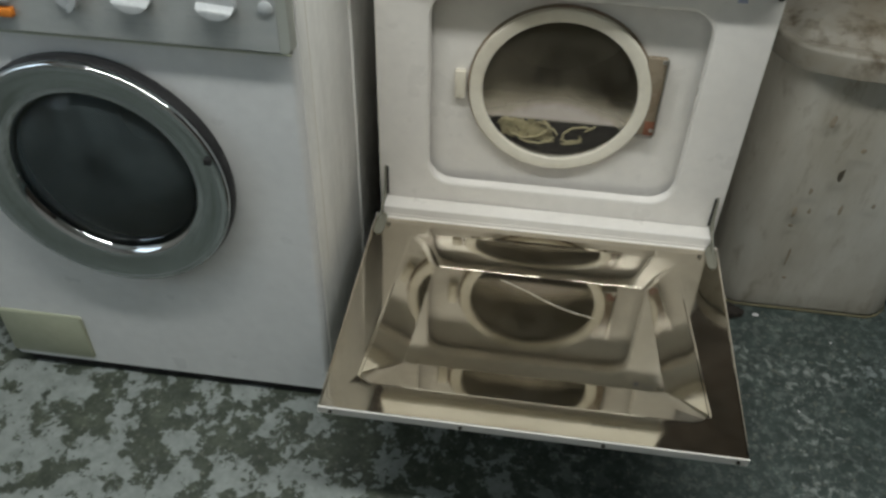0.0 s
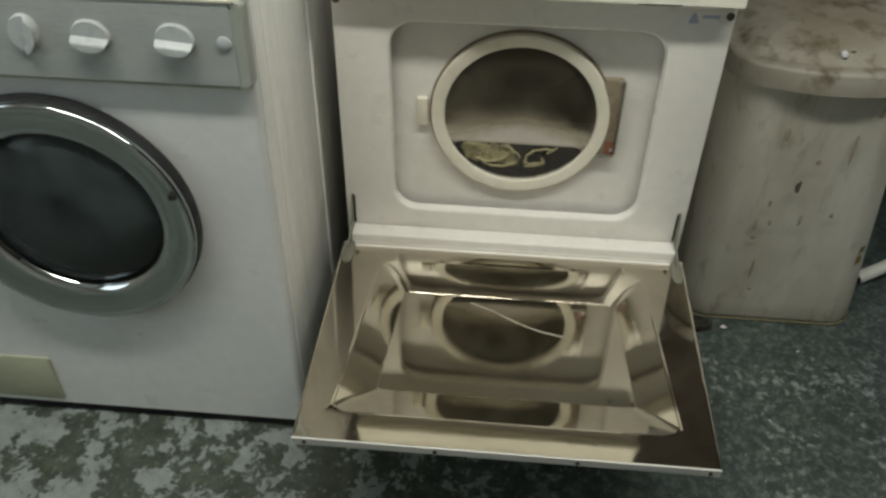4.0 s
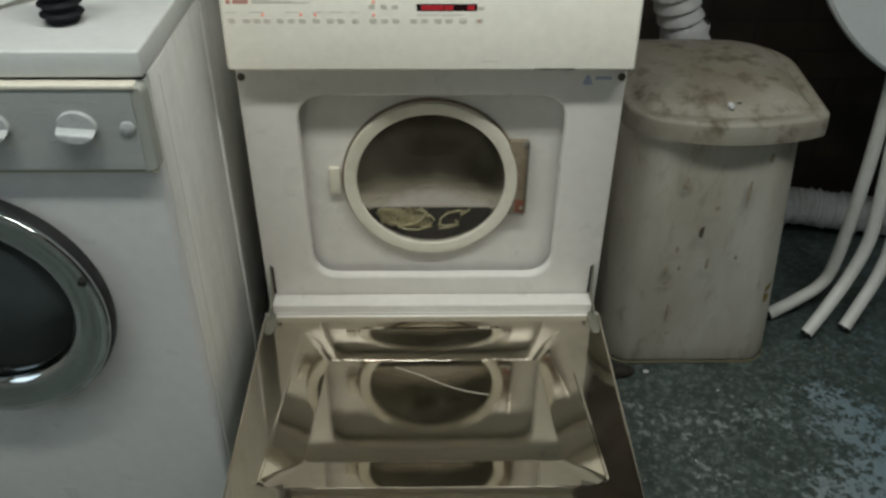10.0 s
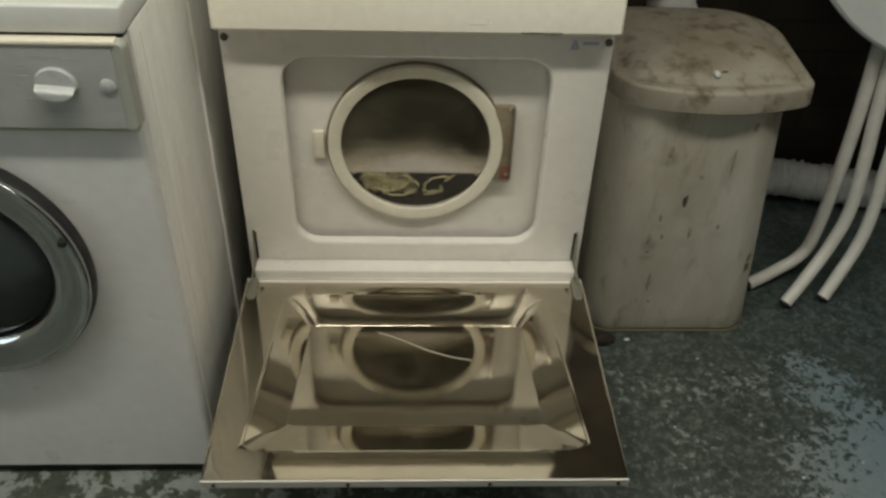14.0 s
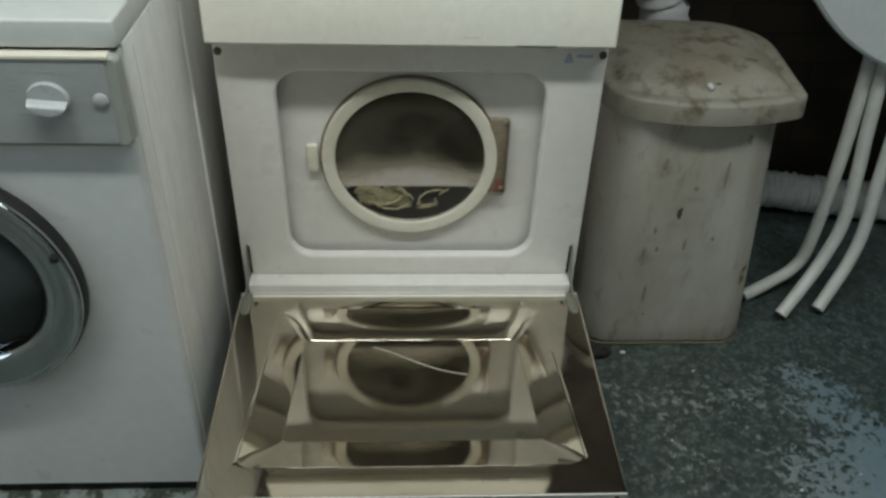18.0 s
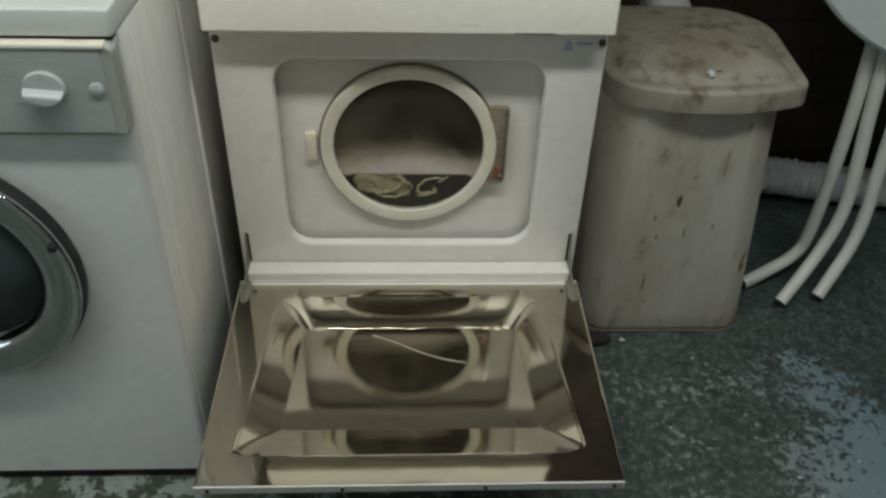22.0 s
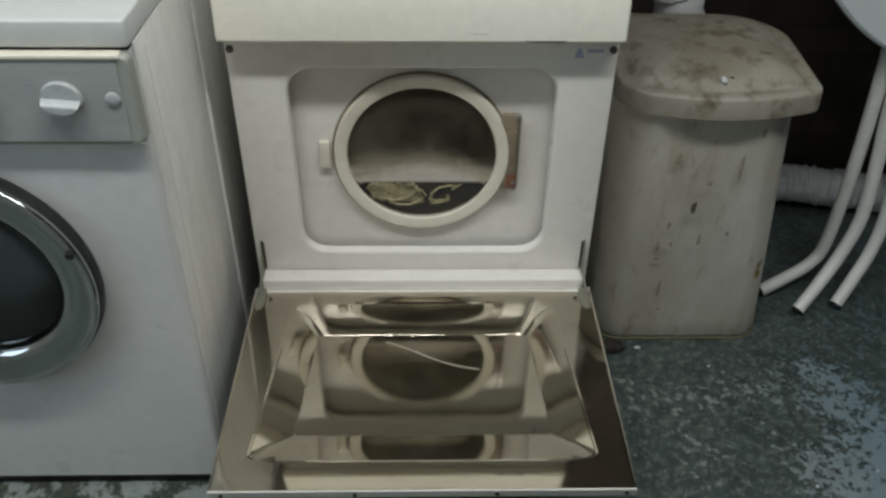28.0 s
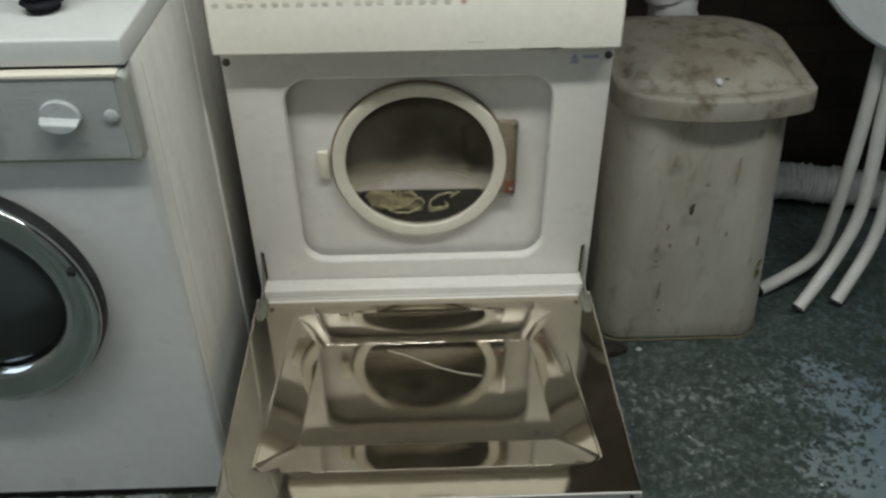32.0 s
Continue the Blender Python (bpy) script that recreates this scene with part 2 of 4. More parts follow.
def mat_hazy_glass(name, tint, dust, film_tint):
    """Old door glass seen through a film of dust, with hardly any shine left."""
    m, nt, p = base_mat(name, 0.3)
    clear = nt.nodes.new("ShaderNodeBsdfRefraction")
    clear.inputs["Color"].default_value, clear.inputs["Roughness"].default_value, clear.inputs["IOR"].default_value = (*tint, 1), 0.0, 1.45
    p.inputs["Roughness"].default_value, p.inputs["Specular IOR Level"].default_value = 0.6, 0.08
    mix = nt.nodes.new("ShaderNodeMixShader")
    even = ramp(nt, noise_tex(nt, 9, 5, 0.6), [(0.35, (dust * 0.4,) * 3), (0.7, (dust * 1.7,) * 3)])
    # the film turns thicker and paler lower down, in uneven clouds, ending above the filter
    co = nt.nodes.new("ShaderNodeTexCoord")
    sep = nt.nodes.new("ShaderNodeSeparateXYZ")
    nt.links.new(co.outputs["Object"], sep.inputs[0])
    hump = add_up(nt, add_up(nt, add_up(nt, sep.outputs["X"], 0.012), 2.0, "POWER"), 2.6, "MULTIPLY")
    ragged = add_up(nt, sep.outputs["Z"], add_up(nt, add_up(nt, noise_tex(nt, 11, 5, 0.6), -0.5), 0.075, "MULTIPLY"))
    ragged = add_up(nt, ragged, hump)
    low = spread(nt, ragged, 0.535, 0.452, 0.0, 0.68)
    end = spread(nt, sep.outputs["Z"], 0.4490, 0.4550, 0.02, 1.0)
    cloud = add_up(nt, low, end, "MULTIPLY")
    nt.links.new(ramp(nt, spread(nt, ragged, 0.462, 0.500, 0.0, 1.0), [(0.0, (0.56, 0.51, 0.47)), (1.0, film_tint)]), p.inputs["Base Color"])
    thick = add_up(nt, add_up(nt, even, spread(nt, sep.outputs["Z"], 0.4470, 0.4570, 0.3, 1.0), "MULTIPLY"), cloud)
    nt.links.new(thick, mix.inputs["Fac"])
    nt.links.new(clear.outputs["BSDF"], mix.inputs[1])
    nt.links.new(p.outputs["BSDF"], mix.inputs[2])
    nt.links.new(mix.outputs["Shader"], nt.nodes["Material Output"].inputs["Surface"])
    return m


def mat_glass(name, tint, rough=0.02, ior=1.5, dust=0.0, film_tint=(0.55, 0.50, 0.41), gloss=0.5):
    """Clear glass with, if wanted, a thin film of dust."""
    m, nt, p = base_mat(name, rough)
    p.inputs["Base Color"].default_value = (*tint, 1)
    p.inputs["Transmission Weight"].default_value = 1.0
    p.inputs["IOR"].default_value = ior
    p.inputs["Specular IOR Level"].default_value = gloss
    if dust:
        film = nt.nodes.new("ShaderNodeBsdfDiffuse")
        film.inputs["Color"].default_value = (*film_tint, 1)
        mix = nt.nodes.new("ShaderNodeMixShader")
        nt.links.new(ramp(nt, noise_tex(nt, 9, 5, 0.6), [(0.35, (dust * 0.25,) * 3), (0.7, (dust * 1.8,) * 3)]), mix.inputs["Fac"])
        nt.links.new(p.outputs["BSDF"], mix.inputs[1])
        nt.links.new(film.outputs["BSDF"], mix.inputs[2])
        nt.links.new(mix.outputs["Shader"], nt.nodes["Material Output"].inputs["Surface"])
    return m


def mat_wall():
    """Dark brown rough masonry with faint courses."""
    m, nt, b = base_mat("dark_brown_wall", 0.8)
    geo = nt.nodes.new("ShaderNodeNewGeometry")
    sep = nt.nodes.new("ShaderNodeSeparateXYZ")
    nt.links.new(geo.outputs["Position"], sep.inputs[0])
    put = nt.nodes.new("ShaderNodeCombineXYZ")
    nt.links.new(add_up(nt, sep.outputs[0], sep.outputs[1]), put.inputs[0])
    nt.links.new(sep.outputs[2], put.inputs[1])
    brick = nt.nodes.new("ShaderNodeTexBrick")
    for k, v in (("Scale", 1.0), ("Brick Width", 0.23), ("Row Height", 0.075), ("Mortar Size", 0.006), ("Mortar Smooth", 0.6)):
        brick.inputs[k].default_value = v
    brick.inputs["Color1"].default_value = (0.070, 0.054, 0.040, 1)
    brick.inputs["Color2"].default_value = (0.055, 0.043, 0.032, 1)
    brick.inputs["Mortar"].default_value = (0.046, 0.038, 0.030, 1)
    nt.links.new(put.outputs[0], brick.inputs["Vector"])
    grime = ramp(nt, noise_tex(nt, 4, 5), ((0.35, (0.45, 0.45, 0.45)), (0.7, (1.15, 1.12, 1.08))))
    nt.links.new(mixed(nt, 1.0, brick.outputs["Color"], grime, "MULTIPLY"), b.inputs["Base Color"])
    rough = bump(nt, noise_tex(nt, 50, 4), 0.4, 0.002)
    nt.links.new(bump(nt, brick.outputs["Fac"], -0.4, 0.004, rough), b.inputs["Normal"])
    return m


FLOOR = mat_floor()
STEEL = mat_steel()
WALL_DARK = mat_wall()
WALL_PALE = paint("old_wall_paint", (0.62, 0.60, 0.56), (0.46, 0.45, 0.42), 0.6, 3, 0.8, 50, relief=0.3)
CEIL = paint("ceiling_paint", (0.72, 0.70, 0.65), (0.55, 0.53, 0.48), 0.5, 3, 0.85, 60, relief=0.3)
ENAMEL = paint("white_enamel", (0.83, 0.80, 0.755), (0.76, 0.725, 0.67), 0.5, 5, 0.3, 40, relief=0.03)
ENAMEL_GREY = paint("washer_enamel", (0.72, 0.725, 0.72), (0.65, 0.655, 0.65), 0.5, 5, 0.32, 40, relief=0.03)
SIDE_DIRTY = paint("streaked_side_panel", (0.84, 0.835, 0.80), (0.66, 0.655, 0.62), 0.7, 9, 0.42, 50, (1, 2.5, 0.4), relief=0.06)
CREAM = paint("cream_plastic", (0.80, 0.755, 0.64), (0.58, 0.52, 0.4), 0.5, 8, 0.38, 70, relief=0.04)
PANEL = paint("warm_white_plastic", (0.84, 0.81, 0.72), (0.78, 0.74, 0.63), 0.5, 5, 0.4, 60, relief=0.04)
TOP_WHITE = paint("cool_white_lid", (0.66, 0.675, 0.66), (0.58, 0.595, 0.575), 0.5, 7, 0.35, 50, relief=0.03)
YELLOWED = paint("yellowed_plastic", (0.56, 0.535, 0.42), (0.46, 0.43, 0.31), 0.5, 12, 0.45, 70, relief=0.05)
PANEL_EDGE = paint("aged_grey_plastic", (0.385, 0.40, 0.36), (0.34, 0.345, 0.29), 0.5, 12, 0.45, 70, relief=0.05)
HATCH = paint("olive_yellow_plastic", (0.37, 0.385, 0.28), (0.3, 0.31, 0.22), 0.5, 12, 0.5, 70, relief=0.05)
FASCIA = paint("brushed_grey_fascia", (0.41, 0.425, 0.415), (0.32, 0.34, 0.335), 0.6, 10, 0.38, 90, (0.3, 1, 3), relief=0.03)
KNOB = paint("silver_white_knob", (0.50, 0.52, 0.525), (0.42, 0.43, 0.43), 0.4, 20, 0.28, 90, relief=0.02)
CHROME = paint("worn_chrome", (0.55, 0.57, 0.58), (0.42, 0.44, 0.45), 0.6, 9, 0.06, 70, metal=1.0, relief=0.02)
BRUSHED = paint("brushed_ring", (0.42, 0.45, 0.44), (0.34, 0.365, 0.35), 0.8, 10, 0.14, 90, metal=1.0, relief=0.06)
BLACK = paint("black_rubber", (0.012, 0.012, 0.013), (0.03, 0.03, 0.03), 0.5, 15, 0.5, 80, relief=0.1)
RUBBER = paint("dull_black_rubber", (0.010, 0.011, 0.014), (0.02, 0.02, 0.024), 0.5, 15, 0.7, 80, relief=0.1)
RUBBER.node_tree.nodes["Principled BSDF"].inputs["Specular IOR Level"].default_value = 0.2
# black of the bases, also used as the shade in gaps, slots and the notch
SHADOW_GAP = paint("black_base_and_gap_shade", (0.01, 0.01, 0.01), (0.02, 0.02, 0.018), 0.5, 9, 0.8, 50)
DRUM = paint("drum_steel", (0.385, 0.365, 0.305), (0.26, 0.245, 0.195), 0.7, 9, 0.5, 60, metal=0.2, relief=0.1)
BIN_LID = spotted("stained_grey_lid", (0.285, 0.268, 0.225), (0.19, 0.16, 0.112), (0.075, 0.054, 0.028), 0.525, (1, 1, 1), 0.17, 27)
GREY_PLASTIC = spotted("grime_grey_plastic", (0.60, 0.575, 0.51), (0.42, 0.385, 0.31), (0.25, 0.20, 0.135), 0.60, (1, 1, 0.3), 0.16, 26)
RUST = paint("red_brown_rust", (0.22, 0.085, 0.045), (0.15, 0.07, 0.04), 0.8, 40, 0.6, 120, relief=0.3)
BROWN = paint("brown_plate_and_ring_shade", (0.25, 0.205, 0.145), (0.22, 0.13, 0.08), 0.9, 13, 0.28, 80)
COLLAR = paint("pale_inner_collar", (0.60, 0.56, 0.53), (0.46, 0.41, 0.355), 0.6, 14, 0.45, 60)
LINT_YELLOW = paint("yellow_lint", (0.50, 0.455, 0.31), (0.09, 0.078, 0.04), 0.8, 55, 0.9, 200, relief=0.6, dist=0.003)
HOSE_WHITE = paint("white_vinyl_hose", (0.6, 0.6, 0.61), (0.45, 0.44, 0.43), 0.5, 12, 0.45, 60)
FOIL = paint("crinkled_white_foil", (0.74, 0.77, 0.80), (0.55, 0.56, 0.57), 0.7, 25, 0.4, 70, relief=0.6, dist=0.004)
TUBE_WHITE = paint("white_tube_paint", (0.68, 0.68, 0.65), (0.5, 0.48, 0.42), 0.5, 14, 0.35, 60)
TABLE_WHITE = paint("white_table_plastic", (0.50, 0.53, 0.54), (0.42, 0.44, 0.45), 0.5, 6, 0.4, 60)
BASE_RIM = paint("dirty_base_rim", (0.27, 0.24, 0.14), (0.16, 0.14, 0.09), 0.8, 25, 0.6, 80)
DULL_OLIVE = paint("dull_olive_plastic", (0.19, 0.185, 0.145), (0.14, 0.135, 0.10), 0.5, 14, 0.5, 60)
SCREW = paint("dark_screw", (0.12, 0.11, 0.09), (0.05, 0.04, 0.03), 0.6, 60, 0.4, 200, metal=0.7)
ORANGE = paint("orange_button", (0.75, 0.24, 0.03), (0.5, 0.16, 0.03), 0.4, 40, 0.35, 120)
RED = paint("red_plastic", (0.5, 0.02, 0.015), (0.3, 0.02, 0.015), 0.4, 30, 0.4, 120)
GREEN = paint("dark_green_plastic", (0.01, 0.09, 0.06), (0.01, 0.05, 0.035), 0.5, 30, 0.45, 120)
TOOL_STEEL = paint("tool_steel", (0.5, 0.49, 0.45), (0.3, 0.27, 0.22), 0.6, 40, 0.35, 120, metal=0.9)
PRINT_GREY = paint("grey_print", (0.72, 0.695, 0.62), (0.77, 0.74, 0.66), 0.6, 80, 0.5, 200)
PRINT_DARK = paint("faded_dark_print", (0.365, 0.38, 0.375), (0.41, 0.425, 0.415), 0.9, 120, 0.5, 200)
PRINT_RED = paint("red_print", (0.62, 0.3, 0.25), (0.65, 0.4, 0.33), 0.5, 80, 0.5, 200)
PRINT_BLUE = paint("blue_print", (0.42, 0.45, 0.60), (0.52, 0.54, 0.62), 0.5, 80, 0.5, 200)
YELLOW = paint("yellow_label", (0.40, 0.31, 0.07), (0.34, 0.30, 0.18), 0.9, 40, 0.5, 100)
RAG = paint("dark_brown_rag", (0.02, 0.016, 0.012), (0.05, 0.04, 0.03), 0.6, 50, 0.9, 120, relief=0.4)
GREEN_LIGHT = paint("green_plastic", (0.01, 0.20, 0.12), (0.01, 0.12, 0.08), 0.5, 30, 0.45, 120)
FADED_PINK = paint("faded_pink_card", (0.10, 0.062, 0.055), (0.06, 0.045, 0.04), 0.8, 30, 0.6, 90)
LEDGE_TAN = paint("tan_lit_ledge", (0.42, 0.34, 0.22), (0.3, 0.23, 0.14), 0.6, 20, 0.7, 90)
SCUFF = paint("dark_scuff", (0.07, 0.058, 0.04), (0.14, 0.12, 0.09), 0.7, 60, 0.7, 150)
DISPLAY = paint("display_window", (0.02, 0.006, 0.006), (0.03, 0.01, 0.01), 0.4, 30, 0.15, 100)
LED = glow("red_led", (1.0, 0.05, 0.07), 0.22)
LED_DIM = glow("red_light", (1.0, 0.32, 0.22), 0.75)
LAMP_BODY = paint("lamp_housing", (0.7, 0.7, 0.68), (0.6, 0.6, 0.55), 0.4, 8, 0.4, 60)
TUBE_GLOW = glow("tube_glow", (1.0, 0.95, 0.86), 6.0)
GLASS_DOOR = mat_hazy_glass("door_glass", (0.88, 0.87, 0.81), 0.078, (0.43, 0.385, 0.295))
GLASS_BOWL = mat_glass("bowl_glass", (0.6, 0.66, 0.66), 0.02, 1.2, dust=0.085, film_tint=(0.34, 0.42, 0.44), gloss=0.15)


# ---- builders ----
def part(name, bm, material, parent=None, label="", smooth=True, flip=True, crease=38):
    if flip:
        bmesh.ops.recalc_face_normals(bm, faces=bm.faces)
    me = bpy.data.meshes.new(name)
    bm.to_mesh(me)
    bm.free()
    if smooth:
        for f in me.polygons:
            f.use_smooth = True
        me.set_sharp_from_angle(angle=radians(crease))
    me.materials.append(material)
    ob = new(name, me)
    ob.parent = parent
    if label:
        ob["label"] = label
    return ob


def thing(name, label, category, group=""):
    return tagged(new(name), label, category, group)


def box(x0, x1, y0, y1, z0, z1, bevel=0.004, seg=2):
    bm = bmesh.new()
    bmesh.ops.create_cube(bm, size=1)
    for v in bm.verts:
        v.co = ((x0 + x1) / 2 + v.co.x * (x1 - x0), (y0 + y1) / 2 + v.co.y * (y1 - y0), (z0 + z1) / 2 + v.co.z * (z1 - z0))
    if bevel:
        bmesh.ops.bevel(bm, geom=bm.edges[:], offset=bevel, segments=seg, affect="EDGES", profile=0.5)
    return bm


def loft(loops, cap0=False, cap1=False, close=False):
    """Skin between closed loops of the same number of points."""
    bm = bmesh.new()
    rows = [[bm.verts.new(p) for p in loop] for loop in loops]
    n = len(rows[0])
    pairs = list(zip(rows, rows[1:])) + ([(rows[-1], rows[0])] if close else [])
    for a, b in pairs:
        for i in range(n):
            k = (i + 1) % n
            bm.faces.new((a[i], a[k], b[k], b[i]))
    if cap0:
        bm.faces.new(rows[0][::-1])
    if cap1:
        bm.faces.new(rows[-1])
    return bm


def rrect(hw, hh, r, n=8):
    """A rounded rectangle round the origin, as (u, v) pairs."""
    out = []
    for cx, cy, a0 in ((hw - r, hh - r, 0), (-hw + r, hh - r, 90), (-hw + r, -hh + r, 180), (hw - r, -hh + r, 270)):
        for i in range(n + 1):
            a = radians(a0 + 90 * i / n)
            out.append((cx + r * math.cos(a), cy + r * math.sin(a)))
    return out


def circle(r, n=64):
    return [(r * math.cos(2 * math.pi * i / n), r * math.sin(2 * math.pi * i / n)) for i in range(n)]


def around(loop):
    """The directions of a loop's points, as points of the unit circle, spread evenly."""
    n = len(loop)
    a0 = math.pi / 4 - math.pi * 2 * (n / 8 - 0.5) / n
    return [(math.cos(a0 + 2 * math.pi * i / n), math.sin(a0 + 2 * math.pi * i / n)) for i in range(n)]


def front(loop, cx, cz, y):
    return [(cx + u, y, cz + v) for u, v in loop]


def lathe_y(profile, cx, cz, n=72, cap0=False, cap1=False):
    """Turns (radius, y) pairs about an axis along y."""
    return loft([front(circle(r, n), cx, cz, y) for r, y in profile], cap0, cap1)


def lathe_z(profile, cx, cy, n=40, cap0=False, cap1=False):
    return loft([[(cx + u, cy + v, z) for u, v in circle(r, n)] for r, z in profile], cap0, cap1)


def spline(points, per=8):
    """A smooth line through points."""
    p = [Vector(a) for a in points]
    p = [2 * p[0] - p[1]] + p + [2 * p[-1] - p[-2]]
    out = []
    for i in range(1, len(p) - 2):
        for k in range(per):
            t = k / per
            out.append(0.5 * (2 * p[i] + (p[i + 1] - p[i - 1]) * t + (2 * p[i - 1] - 5 * p[i] + 4 * p[i + 1] - p[i + 2]) * t * t
                              + (3 * p[i] - p[i - 1] - 3 * p[i + 1] + p[i + 2]) * t ** 3))
    out.append(p[-2])
    return out


def resample(path, step):
    """The same line with points at even steps."""
    out, left = [path[0]], step
    for a, b in zip(path, path[1:]):
        d, at = (b - a).length, 0.0
        while d - at >= left:
            at += left
            out.append(a + (b - a) * (at / d))
            left = step
        left -= d - at
    return out


def tube(path, radius, n=14, caps=True):
    """A pipe along a line; radius is a number or a function of the share of the way."""
    loops, side = [], None
    for i, p in enumerate(path):
        d = (path[min(i + 1, len(path) - 1)] - path[max(i - 1, 0)]).normalized()
        if side is None:
            side = d.orthogonal().normalized()
        side = (side - d * side.dot(d)).normalized()
        up = d.cross(side)
        r = radius if callable(radius) else lambda s, a: radius
        loops.append([p + r(i / (len(path) - 1), a) * (math.cos(a) * side + math.sin(a) * up) for a in (2 * math.pi * k / n for k in range(n))])
    return loft(loops, caps, caps)


# ---- the room ----
RX0, RX1, RY0, RY1, RZ = -2.2, 2.0, -3.0, 0.72, 2.45
bm = bmesh.new()
bmesh.ops.create_grid(bm, x_segments=40, y_segments=40, size=0.5)
for v in bm.verts:
    x, y = RX0 + (v.co.x + 0.5) * (RX1 - RX0), RY0 + (v.co.y + 0.5) * (RY1 - RY0)
    v.co = (x, y, 0.0015 * noise.noise(Vector((x * 3, y * 3, 0))) - 0.0015)
tagged(part("floor", bm, FLOOR), "grey concrete floor with worn, flaking white paint", "floor", kind="structure")
tagged(part("wall_north", box(RX0 - 0.12, RX1 + 0.12, RY1, RY1 + 0.12, -0.02, RZ, 0), WALL_DARK), "dark brown rough wall behind the machines", "wall", kind="structure")
tagged(part("wall_south", box(RX0 - 0.12, RX1 + 0.12, RY0 - 0.12, RY0, -0.02, RZ, 0), WALL_PALE), "plain pale painted wall", "wall", kind="structure")
tagged(part("wall_east", box(RX1, RX1 + 0.12, RY0, RY1, -0.02, RZ, 0), WALL_DARK), "plain dark painted wall", "wall", kind="structure")
# the west wall's opening is added to seat the unseen fill lamp
bm = bmesh.new()
for y0, y1, z0, z1 in ((RY0, -2.1, -0.02, RZ), (-0.9, RY1, -0.02, RZ), (-2.1, -0.9, -0.02, 0.9), (-2.1, -0.9, 2.1, RZ)):
    bmesh.ops.create_cube(bm, size=1.0, matrix=Matrix.Translation((RX0 - 0.06, (y0 + y1) / 2, (z0 + z1) / 2)) @ Matrix.Diagonal((0.12, y1 - y0, z1 - z0, 1)))
tagged(part("wall_west", bm, WALL_PALE, smooth=False), "plain pale painted wall with an added, unseen opening", "wall", kind="structure")
tagged(part("ceiling", box(RX0 - 0.12, RX1 + 0.12, RY0 - 0.12, RY1 + 0.12, RZ, RZ + 0.1, 0), CEIL), "plain off-white ceiling", "ceiling", kind="structure")
for lx, ly in LAMPS:
    lamp = thing("ceiling_light", "long white fluorescent ceiling light", "ceiling light", "ceiling lights")
    part("housing", box(lx - 0.6, lx + 0.6, ly - 0.09, ly + 0.09, 2.39, 2.45, 0.006), LAMP_BODY, lamp)
    for dy in (-0.04, 0.04):
        part("tube", tube([Vector((lx - 0.57, ly + dy, 2.37)), Vector((lx, ly + dy, 2.37)), Vector((lx + 0.57, ly + dy, 2.37))], 0.013), TUBE_GLOW, lamp)

# ---- washing machine ----
WX0, WX1, WF, WB = -0.940, -0.345, -0.255, 0.335
washer = thing("washing_machine", "grey-white front-loading washing machine with a chrome round door", "washing machine")
DX, DZ = -0.648, 0.474
WCX, WCZ, WHX, WHZ = (WX0 + WX1) / 2, (0.021 + 0.813) / 2, (WX1 - WX0) / 2, (0.813 - 0.021) / 2
wl = rrect(WHX, WHZ, 0.004, 15)
part("body", loft([front(wl, WCX, WCZ, WB), front(wl, WCX, WCZ, WF + 0.011), front(rrect(WHX - 0.001, WHZ - 0.001, 0.004, 15), WCX, WCZ, WF + 0.006), front(rrect(WHX - 0.0035, WHZ - 0.002, 0.004, 15), WCX, WCZ, WF + 0.0022),
                   front(rrect(WHX - 0.009, WHZ - 0.004, 0.003, 15), WCX, WCZ, WF), front(rrect(WHX - 0.0115, WHZ - 0.0055, 0.003, 15), WCX, WCZ, WF),
                   [(DX + 0.19 * u, WF, DZ + 0.19 * v) for u, v in around(wl)], [(DX + 0.19 * u, WF + 0.03, DZ + 0.19 * v) for u, v in around(wl)]], True, False), ENAMEL_GREY, washer)
part("side_panel", box(WX1 - 0.001, WX1 + 0.0035, WF + 0.012, 0.016, 0.024, 0.8172, 0.002), SIDE_DIRTY, washer, "streaked off-white side panel")
part("side_fold", box(WX1 - 0.001, WX1 + 0.0065, 0.016, 0.024, 0.024, 0.8172, 0.0022, 3), SIDE_DIRTY, washer, "rolled edge of the side panel")
part("rear_side_panel", box(WX1 - 0.001, WX1 + 0.0012, 0.0242, WB - 0.004, 0.024, 0.8172, 0.001), SIDE_DIRTY, washer, "dull grey rear side panel")
for y0, z0, z1 in ((WF + 0.046, 0.30, 0.80),):
    part("side_slot", box(WX1 + 0.003, WX1 + 0.0039, y0, y0 + 0.0009, z0, z1, 0), YELLOWED, washer, "thin dirty seam")
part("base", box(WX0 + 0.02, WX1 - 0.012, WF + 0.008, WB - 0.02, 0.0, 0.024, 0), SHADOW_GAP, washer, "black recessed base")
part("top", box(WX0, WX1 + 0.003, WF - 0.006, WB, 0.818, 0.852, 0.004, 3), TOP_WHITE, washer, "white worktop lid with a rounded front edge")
# black strip for the shade in the gap under the lid
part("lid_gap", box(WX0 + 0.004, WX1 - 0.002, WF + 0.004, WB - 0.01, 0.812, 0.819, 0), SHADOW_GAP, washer)
